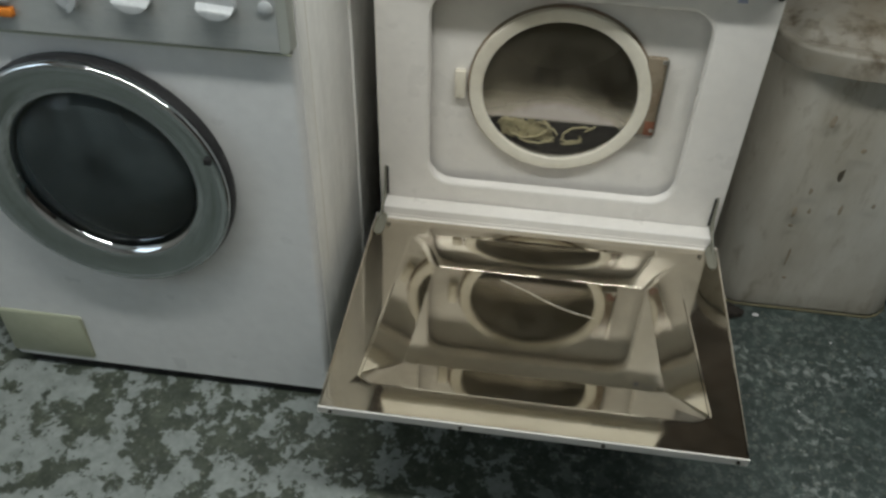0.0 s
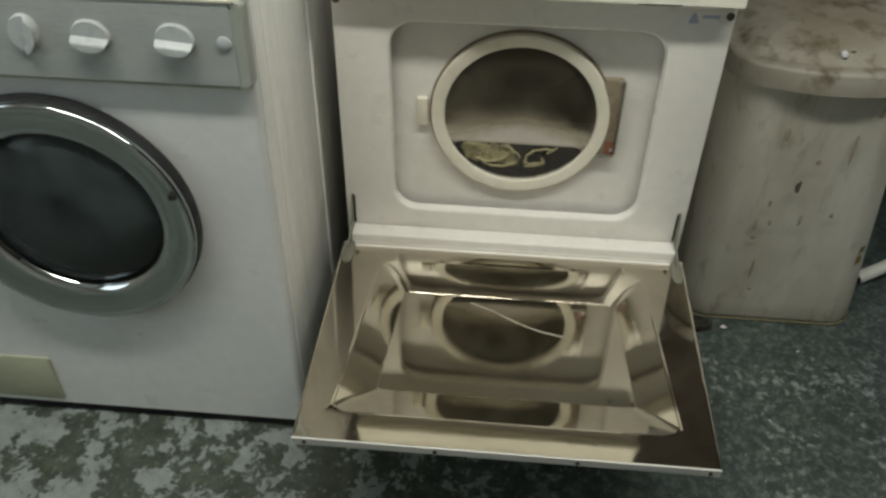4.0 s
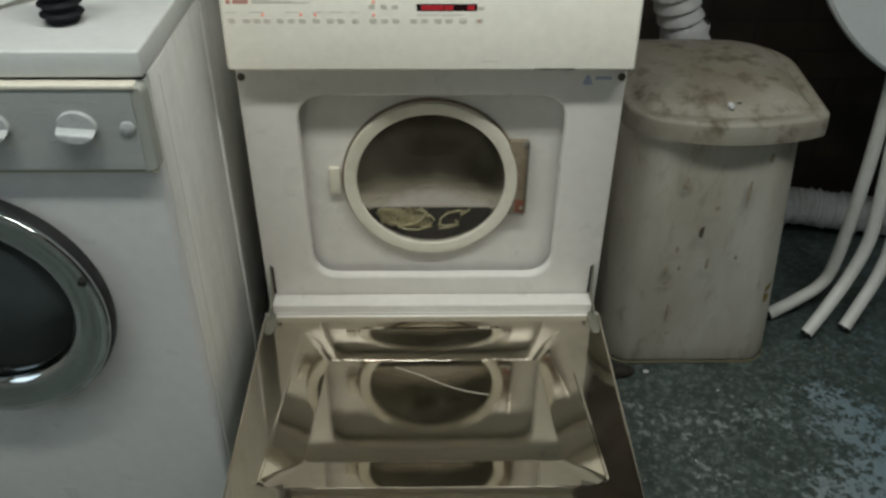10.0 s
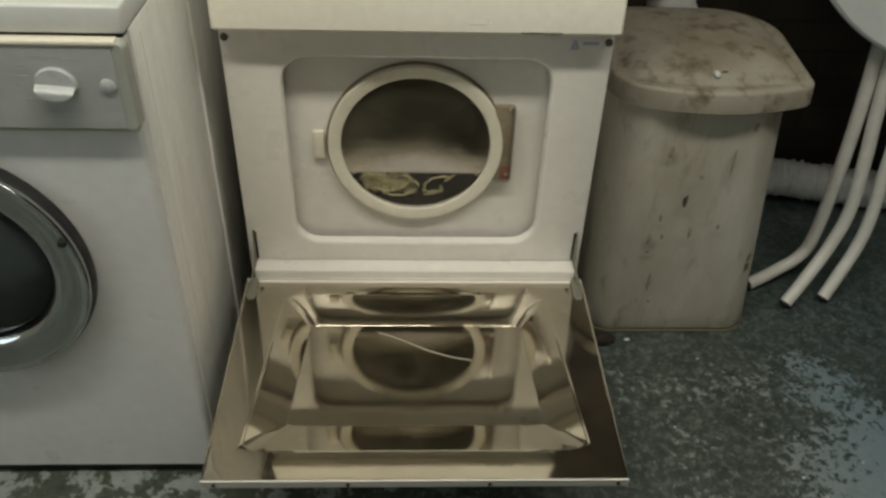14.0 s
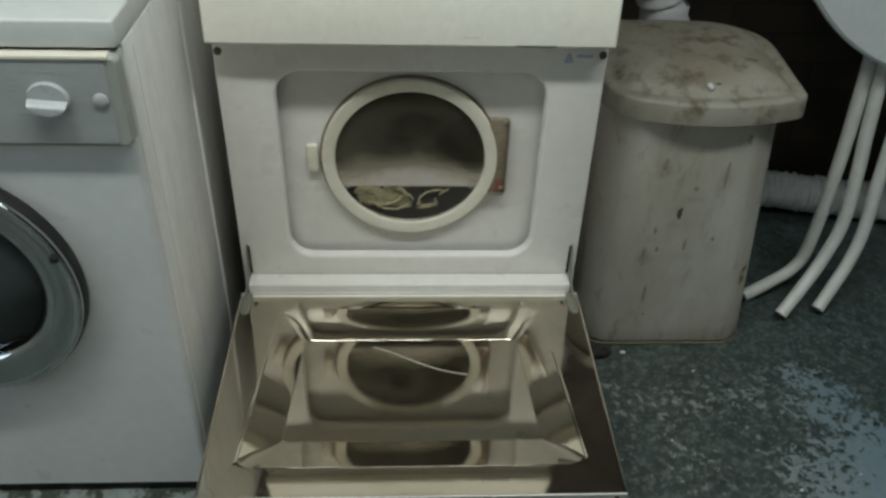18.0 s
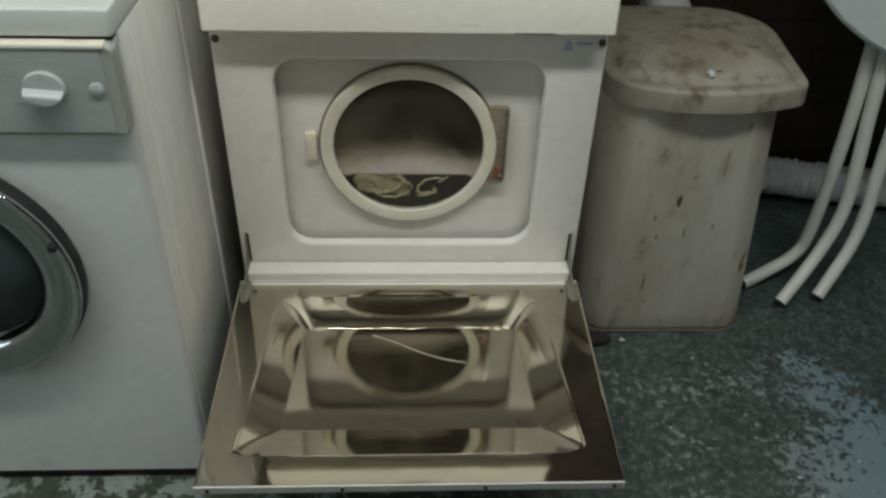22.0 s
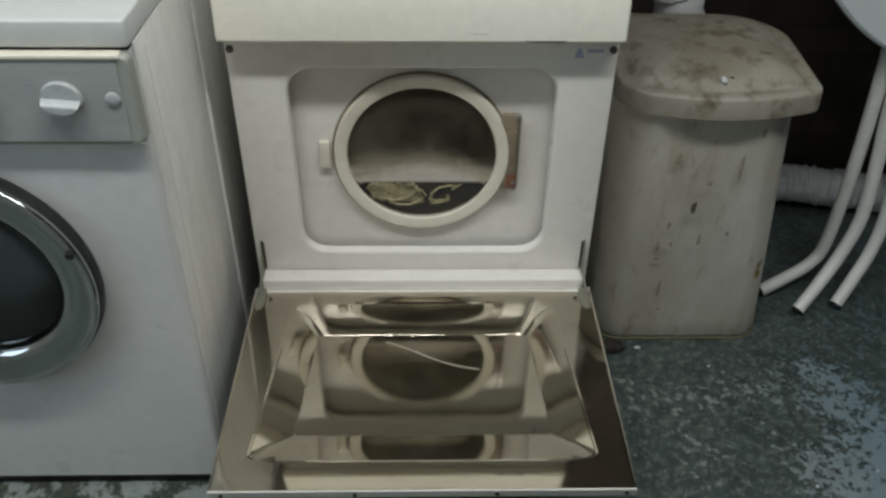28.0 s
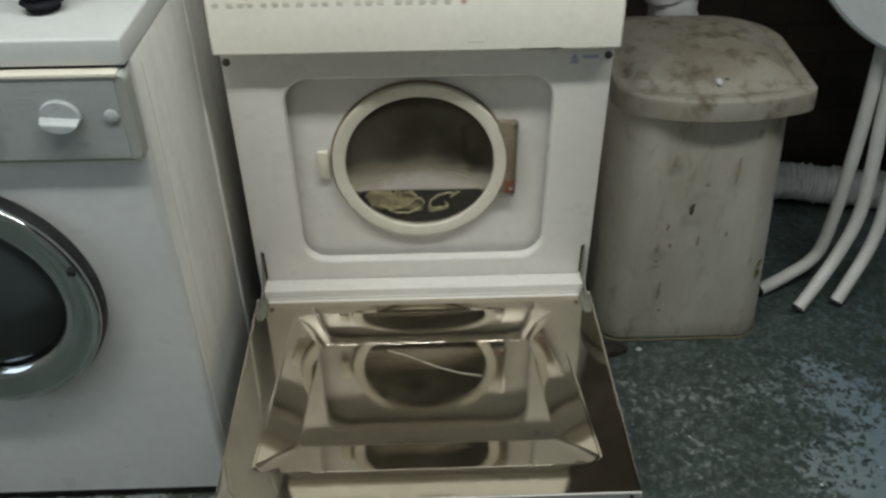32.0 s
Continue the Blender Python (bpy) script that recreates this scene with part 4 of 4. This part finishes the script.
for sx in (-1, 1):
    part("hinge_cover", loft([[(sx * 0.284 + 0.009 * u * q, -0.072 + 0.028 * v * q, rim_z(-0.072) + h) for u, v in rrect(1, 1, 0.7)] for h, q in ((-0.004, 1), (0.0015, 1), (0.003, 0.8))], False, True), DULL_OLIVE, flap, "dull olive hinge cover")
    prof = [(-0.004, 0.345), (0.002, 0.345), (0.002, 0.24), (-0.075, 0.24), (-0.078, 0.255), (-0.072, 0.272), (-0.055, 0.283), (-0.030, 0.290), (-0.014, 0.31)]
    x0 = sx * 0.2865
    part("hinge_bracket", loft([[(x0 + d, y, z) for y, z in prof] for d in (-0.0012, 0.0012)], True, True), DULL_OLIVE, dryer, "thin dull hinge bracket")
part("wire", tube(spline([(x, y, floor_z(y) + 0.001) for x, y in ((-0.063, -0.167), (-0.025, -0.184), (0.013, -0.205), (0.05, -0.221), (0.09, -0.231))]), 0.00055, 8), CREAM, flap, "thin pale wire")

# ---- machine stacked above the dryer ----
stack = thing("stacked_appliance", "white appliance standing on top of the tumble dryer", "appliance")
part("body", box(-0.291, 0.307, -0.008, 0.56, 0.8665, 1.70, 0.003), ENAMEL, stack)
part("front_panel", box(-0.291, 0.307, -0.030, -0.009, 0.8660, 1.69, 0.004), ENAMEL, stack, "plain white front panel")
# added strip: its tan colour gives the dryer's top ledge its lit look
part("ledge_strip", box(-0.284, 0.298, -0.012, 0.028, 0.8436, 0.8520, 0.001), LEDGE_TAN, stack, "added tan strip for the lit ledge under the front")
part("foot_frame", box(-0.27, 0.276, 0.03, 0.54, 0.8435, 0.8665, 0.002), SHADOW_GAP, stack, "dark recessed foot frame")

# ---- dustbin ----
bin_ = thing("dustbin", "grimy grey plastic dustbin with a stained lid", "dustbin")


def ring(cx, cy, hx, hy, z, r=0.45, bow=0.0):
    out = []
    for u, v in rrect(1, 1, r, 12):
        out.append((cx + u * hx, cy + v * hy - (bow * (1 - u * u) * min(1.0, -v / 0.5) if v < 0 else 0), z))
    return out


def bin_ring(z, grow=0.0):
    """The body's outline at a height: it leans towards the dryer and narrows a little upwards."""
    k = z / 0.56
    return ring(0.541 - 0.046 * k, 0.268 - 0.024 * k, 0.177 - 0.014 * k + grow, 0.148 + 0.002 * k + grow, z, 0.28 + 0.14 * k, 0.022 + 0.016 * k)


LID = ((0.334, 0.084, 0.050), (0.681, 0.080, 0.022), (0.708, 0.425, 0.125), (0.334, 0.428, 0.09))


def lid_ring(z, inset):
    """The lid's outline: bowed and sharp-cornered in front, rounded at the back."""
    cs = [Vector((x, y)) for x, y, r in LID]
    out = []
    for i, (x, y, r) in enumerate(LID):
        a, b = (cs[i] - cs[i - 1]).normalized(), (cs[(i + 1) % 4] - cs[i]).normalized()
        half = math.acos(a.dot(b)) / 2
        inward = (b - a).normalized()
        r = max(0.004, r - inset)
        c = cs[i] + inward * ((inset + r) / math.cos(half))
        t0 = math.atan2(-inward.y, -inward.x)
        for k in range(13):
            t = t0 - half + 2 * half * k / 12
            out.append((c.x + r * math.cos(t), c.y + r * math.sin(t)))
    a, b = out[12], out[13]
    out[13:13] = [(a[0] + (b[0] - a[0]) * k / 14, a[1] + (b[1] - a[1]) * k / 14) for k in range(1, 14)]
    return [(x, y - 0.040 * max(0.0, 1 - ((x - 0.508) / 0.174) ** 2) * max(0.0, 1 - (y - 0.08) / 0.16), z) for x, y in out]


part("body", loft([bin_ring(0.0, -0.008), bin_ring(0.004, -0.002), bin_ring(0.012)] + [bin_ring(0.012 + 0.548 * i / 12) for i in range(1, 13)] + [bin_ring(0.566, -0.012)], True, True), GREY_PLASTIC, bin_, "grey plastic body with dark scuffs", crease=60)
lid = part("lid", loft([lid_ring(0.563, 0.018), lid_ring(0.5585, 0.003), lid_ring(0.5600, 0.0), lid_ring(0.591, 0.002), lid_ring(0.5955, 0.004), lid_ring(0.5975, 0.009), lid_ring(0.5975, 0.020), lid_ring(0.5955, 0.024), lid_ring(0.5965, 0.029), lid_ring(0.605, 0.037),
                        lid_ring(0.613, 0.052), lid_ring(0.620, 0.075), lid_ring(0.625, 0.105), lid_ring(0.627, 0.135)], False, True), BIN_LID, bin_, "domed lid with brown stains", crease=50)
part("base_rim", loft([bin_ring(0.0, 0.001), bin_ring(0.003, 0.002), bin_ring(0.0055, 0.0005)]), BASE_RIM, bin_, "dirty yellow base rim")

BIN_MARK = paint("faded_brown_mark", (0.27, 0.225, 0.16), (0.40, 0.35, 0.275), 0.8, 70, 0.7, 150)


def bin_front(x, z):
    """The y of the body's front at a place across and a height."""
    k = z / 0.56
    u = (x - 0.541 + 0.046 * k) / (0.177 - 0.014 * k)
    r = 0.28 + 0.14 * k
    c = max(0.0, abs(u) - 1 + r)
    v = 1 - r + math.sqrt(max(0.0, r * r - c * c))
    return 0.268 - 0.024 * k - v * (0.148 + 0.002 * k) - (0.022 + 0.016 * k) * (1 - u * u)


bm = bmesh.new()
grid = [[bm.verts.new((x + 0.002 * math.sin(j * 2.1), bin_front(x, z) - 0.0008, z)) for x in (0.664, 0.668, 0.672, 0.676)] for j, z in enumerate((0.168, 0.178, 0.19, 0.202, 0.212))]
for a, b in zip(grid, grid[1:]):
    for i in range(3):
        bm.faces.new((a[i], a[i + 1], b[i + 1], b[i]))
bmesh.ops.solidify(bm, geom=bm.faces[:], thickness=0.0005)
part("label_patch", bm, YELLOW, bin_, "torn yellow label")
for i, (x, z, w, h) in enumerate(((0.497, 0.364, 0.005, 0.012), (0.449, 0.268, 0.004, 0.012), (0.449, 0.47, 0.004, 0.014), (0.522, 0.287, 0.003, 0.013), (0.565, 0.45, 0.003, 0.026), (0.47, 0.155, 0.0022, 0.028),
                                   (0.46, 0.32, 0.003, 0.007), (0.515, 0.42, 0.005, 0.005), (0.472, 0.275, 0.003, 0.007), (0.452, 0.235, 0.005, 0.004), (0.575, 0.30, 0.003, 0.006), (0.59, 0.52, 0.004, 0.009), (0.48, 0.10, 0.005, 0.003))):
    bm = bmesh.new()
    bmesh.ops.create_icosphere(bm, subdivisions=2, radius=1.0)
    for v in bm.verts:
        k = 1 + 0.6 * noise.noise(v.co * 1.7 + Vector((i * 5.0, 0, 0)))
        v.co = (x + v.co.x * w * k, bin_front(x, z) + 0.0002 + v.co.y * 0.0007, z + v.co.z * h * k)
    part("scuff", bm, BIN_MARK if i else SCUFF, bin_, "brown scuff")
bm = bmesh.new()
bmesh.ops.create_icosphere(bm, subdivisions=2, radius=0.0065)
for v in bm.verts:
    v.co = Vector((0.505, 0.090, 0.6105)) + v.co * (1 + 0.4 * noise.noise(v.co * 150))
bm_spot = bmesh.new()
bmesh.ops.create_icosphere(bm_spot, subdivisions=2, radius=1.0)
for v in bm_spot.verts:
    k = 1 + 0.5 * noise.noise(v.co * 1.6 + Vector((2.0, 7.0, 0)))
    v.co = (0.522 + v.co.x * 0.007 * k, 0.104 + v.co.y * 0.006 * k, 0.6098 + v.co.z * 0.0012)
part("dark_spot", bm_spot, SCUFF, lid, "small dark stain")
tagged(part("paper_scrap", bm, HOSE_WHITE), "tiny crumpled white scrap on the dustbin lid", "scrap")

# ---- hoses ----
hose = thing("exhaust_hose", "white ribbed flexible exhaust hose rising behind the dustbin", "hose")
hp_ = spline([(0.545, 0.487, 0.55), (0.530, 0.485, 0.585), (0.490, 0.485, 0.68), (0.452, 0.485, 0.772), (0.405, 0.485, 0.91), (0.372, 0.487, 1.12), (0.365, 0.49, 1.6), (0.365, 0.5, 2.3)], 40)
hp_ = resample(hp_, 0.002)
turns = 0.002 * len(hp_) / 0.0285


def shell(p):
    """One turn of the hose: a sharp lower edge, then a taper upwards."""
    p %= 1.0
    return p / 0.14 if p < 0.14 else 1 - ((p - 0.14) / 0.86) ** 1.3


part("sleeve", tube(hp_, lambda s, a: 0.0395 + 0.0085 * shell(s * turns + a / math.tau), 32), HOSE_WHITE, hose)
part("collar", lathe_z([(0.046, 0.50), (0.049, 0.52), (0.049, 0.606), (0.046, 0.610)], 0.530, 0.487, 32), HOSE_WHITE, hose, "pale collar at the hose's lower end")
duct = thing("floor_duct", "crinkled white foil duct lying along the wall", "duct")
fp = spline([(0.60, 0.645, 0.062), (0.92, 0.635, 0.060), (1.07, 0.61, 0.056), (1.3, 0.575, 0.054), (1.7, 0.57, 0.054)], 40)
part("sleeve", tube(fp, lambda s, a: 0.047 + 0.0015 * math.sin(s * 300) + 0.007 * noise.noise(Vector((s * 46, math.cos(a) * 2, math.sin(a) * 2))), 28), FOIL, duct)

# ---- folded round table ----
table = thing("folding_table", "folded round white table leaning with bent tubular legs", "table")
TN = Vector((0, -0.97, 0.25)).normalized()
tm = Matrix.Translation((1.022, 0.335, 0.905)) @ TN.to_track_quat("Z", "Y").to_matrix().to_4x4()
bm = lathe_z([(0.34, -0.012), (0.356, -0.011), (0.361, -0.004), (0.361, 0.006), (0.356, 0.011), (0.34, 0.012)], 0, 0, 96, True, True)
bmesh.ops.transform(bm, matrix=tm, verts=bm.verts)
part("tabletop", bm, TABLE_WHITE, table, "round white tabletop tipped upright")
for pts in (((0.762, 0.25, 0.014), (0.83, 0.275, 0.036), (0.880, 0.292, 0.062), (0.904, 0.30, 0.12), (0.905, 0.30, 0.334), (0.893, 0.30, 0.56), (0.868, 0.30, 0.85)),
            ((0.826, 0.186, 0.014), (0.868, 0.215, 0.06), (0.915, 0.248, 0.125), (0.940, 0.265, 0.21), (0.938, 0.28, 0.34), (0.927, 0.285, 0.45), (0.89, 0.29, 0.85)),
            ((0.918, 0.205, 0.014), (0.950, 0.23, 0.06), (0.980, 0.252, 0.12), (0.992, 0.265, 0.20), (0.985, 0.275, 0.36), (0.96, 0.28, 0.85))):
    leg = part("leg", tube(spline(pts, 8), 0.014, 16), TUBE_WHITE, table, "bent white tubular leg")
    a, b = Vector(pts[0]), Vector(pts[1])
    d = (b - a).normalized()
    part("foot_cap", tube([a - d * 0.004, a - d * 0.001, a + d * 0.002], 0.0125, 16), BLACK, leg, "dark plastic foot cap")

# ---- things on the washing machine ----
bel = thing("rubber_bellows", "black ribbed rubber bellows standing on the washing machine", "bellows")
prof = [(0.014, 0.852), (0.018, 0.8525), (0.0205, 0.8555), (0.0195, 0.859)]
for i in range(5):
    z = 0.8645 + 0.0130 * i
    prof += [(0.0258, z - 0.0014), (0.0268, z), (0.0262, z + 0.0012), (0.0205, z + 0.0052), (0.0200, z + 0.0066)]
prof += [(0.0240, 0.925), (0.0258, 0.928), (0.0262, 0.945), (0.0250, 0.947), (0.0225, 0.946), (0.0215, 0.925)]
part("sleeve", lathe_z(prof, -0.459, -0.168, 40, True, False), RUBBER, bel)

tool = thing("screwdriver_set", "black tool case with red and green grip on the washing machine", "tool case")
part("case", box(-0.84, -0.598, -0.108, -0.030, 0.852, 0.871, 0.006), BLACK, tool)
part("case_latch", box(-0.600, -0.590, -0.062, -0.044, 0.856, 0.874, 0.002), BLACK, tool, "black latch")
part("grip", tube([Vector((-0.82, -0.070, 0.884)), Vector((-0.72, -0.070, 0.885)), Vector((-0.640, -0.070, 0.884))], 0.0165, 20), RED, tool, "red grip")
part("end_cap", tube([Vector((-0.640, -0.070, 0.883)), Vector((-0.625, -0.070, 0.883)), Vector((-0.610, -0.070, 0.883)), Vector((-0.599, -0.070, 0.883))], lambda s, a: (0.018 + 0.003 * math.sin(math.pi * min(1, s * 1.4)) - 0.006 * s * s) * (1 + 0.04 * math.cos(6 * a)), 24), GREEN, tool, "dark green ridged end")

chis = thing("spanner", "worn steel hand tool lying behind the bellows", "hand tool")
part("blade", loft([[(x, y + w, 0.853), (x, y - w, 0.853), (x, y - w, 0.853 + h), (x, y + w, 0.853 + h)] for x, y, w, h in ((-0.569, -0.137, 0.0022, 0.002), (-0.556, -0.122, 0.004, 0.003), (-0.520, -0.082, 0.005, 0.005), (-0.488, -0.050, 0.006, 0.007))], True, True), TOOL_STEEL, chis)
part("joint", lathe_z([(0.013, 0.8525), (0.0145, 0.8560), (0.0145, 0.864), (0.0105, 0.868), (0.006, 0.8685)], -0.474, -0.038, 24, True, True), TOOL_STEEL, chis)
part("pivot", lathe_z([(0.006, 0.868), (0.006, 0.872), (0.003, 0.874)], -0.474, -0.038, 14, True, True), SCREW, chis, "dark pivot bolt")
for pts in (((-0.466, -0.045, 0.010, 0.007), (-0.452, -0.050, 0.013, 0.009), (-0.440, -0.052, 0.006, 0.007), (-0.424, -0.050, 0.008, 0.005), (-0.402, -0.045, 0.002, 0.002)),
            ((-0.466, -0.032, 0.011, 0.006), (-0.450, -0.025, 0.015, 0.009), (-0.434, -0.028, 0.010, 0.007), (-0.420, -0.034, 0.012, 0.005), (-0.410, -0.037, 0.003, 0.003))):
    part("jaw", loft([[(x, y + w, 0.8525), (x, y - w, 0.8525), (x, y - w * 0.6, 0.8525 + 1.5 * h), (x, y + w * 0.6, 0.8525 + 1.5 * h)] for x, y, w, h in [(a, b, c * 0.5, d) for a, b, c, d in pts]], True, True), TOOL_STEEL, chis, "notched jaw")
part("lower_plate", box(-0.488, -0.446, -0.058, -0.046, 0.852, 0.858, 0.0015), BLACK, chis, "dark lower plate")
part("red_cap", lathe_z([(0.0045, 0.852), (0.0050, 0.868), (0.0062, 0.870), (0.0062, 0.877), (0.0035, 0.880)], -0.481, -0.030, 18, True, True), RED, chis, "small red cap")

tray_thing = thing("plastic_tray", "pale plastic tray with a dark rim on the washing machine", "tray")
part("rim", loft([[(-0.470 + u, 0.222 + v, z) for u, v in rrect(a, b, 0.028)] for a, b, z in ((0.107, 0.064, 0.857), (0.112, 0.069, 0.885), (0.113, 0.070, 0.902), (0.109, 0.066, 0.903), (0.1, 0.057, 0.862))], True, True), CREAM, tray_thing)
part("edge_band", loft([[(-0.470 + u, 0.222 + v, z) for u, v in rrect(a, b, 0.028)] for a, b, z in ((0.107, 0.064, 0.8523), (0.1115, 0.0685, 0.8535), (0.1115, 0.0685, 0.8575), (0.106, 0.063, 0.8580))], True), RAG, tray_thing, "dark rim")
gt = thing("green_box", "dark green plastic crate at the back of the washing machine", "crate")
part("base", box(-0.90, -0.6065, 0.160, 0.32, 0.852, 0.866, 0.004), GREEN, gt)
part("corner_post", box(-0.634, -0.6055, 0.157, 0.180, 0.852, 0.96, 0.004), GREEN_LIGHT, gt, "bright green corner post")
part("contents", box(-0.895, -0.636, 0.183, 0.315, 0.866, 0.94, 0.008), FADED_PINK, gt, "dull pink-brown contents")
part("top_rail", box(-0.90, -0.6065, 0.160, 0.175, 0.96, 0.975, 0.004), GREEN, gt)

# ---- bits on the floor ----
def clump(name, label, x, y, rx, ry, rz, mt, seed):
    bm = bmesh.new()
    bmesh.ops.create_icosphere(bm, subdivisions=3, radius=1.0)
    for v in bm.verts:
        k = 1 + 0.45 * noise.noise(v.co * 2.3 + Vector((seed, 0, 0)))
        v.co = (x + v.co.x * rx * k, y + v.co.y * ry * k, max(0.0, rz * 0.6 + v.co.z * rz * k))
    return tagged(part(name, bm, mt), label, "debris")


clump("dark_rag", "small dark rag on the floor between dryer and dustbin", 0.385, 0.078, 0.036, 0.018, 0.012, RAG, 3)
clump("paint_chip", "small pale paint chip on the floor", 0.45, 0.082, 0.006, 0.004, 0.002, HOSE_WHITE, 9)
for i in range(8):
    x, y = random.uniform(0.36, 1.0), random.uniform(-0.45, 0.07)
    clump("paint_chip", "small pale paint chip on the floor", x, y, random.uniform(0.0015, 0.003), random.uniform(0.0015, 0.0025), 0.001, HOSE_WHITE, i * 3.1)


def motions():
    """Nothing but the camera moves here."""


motions()
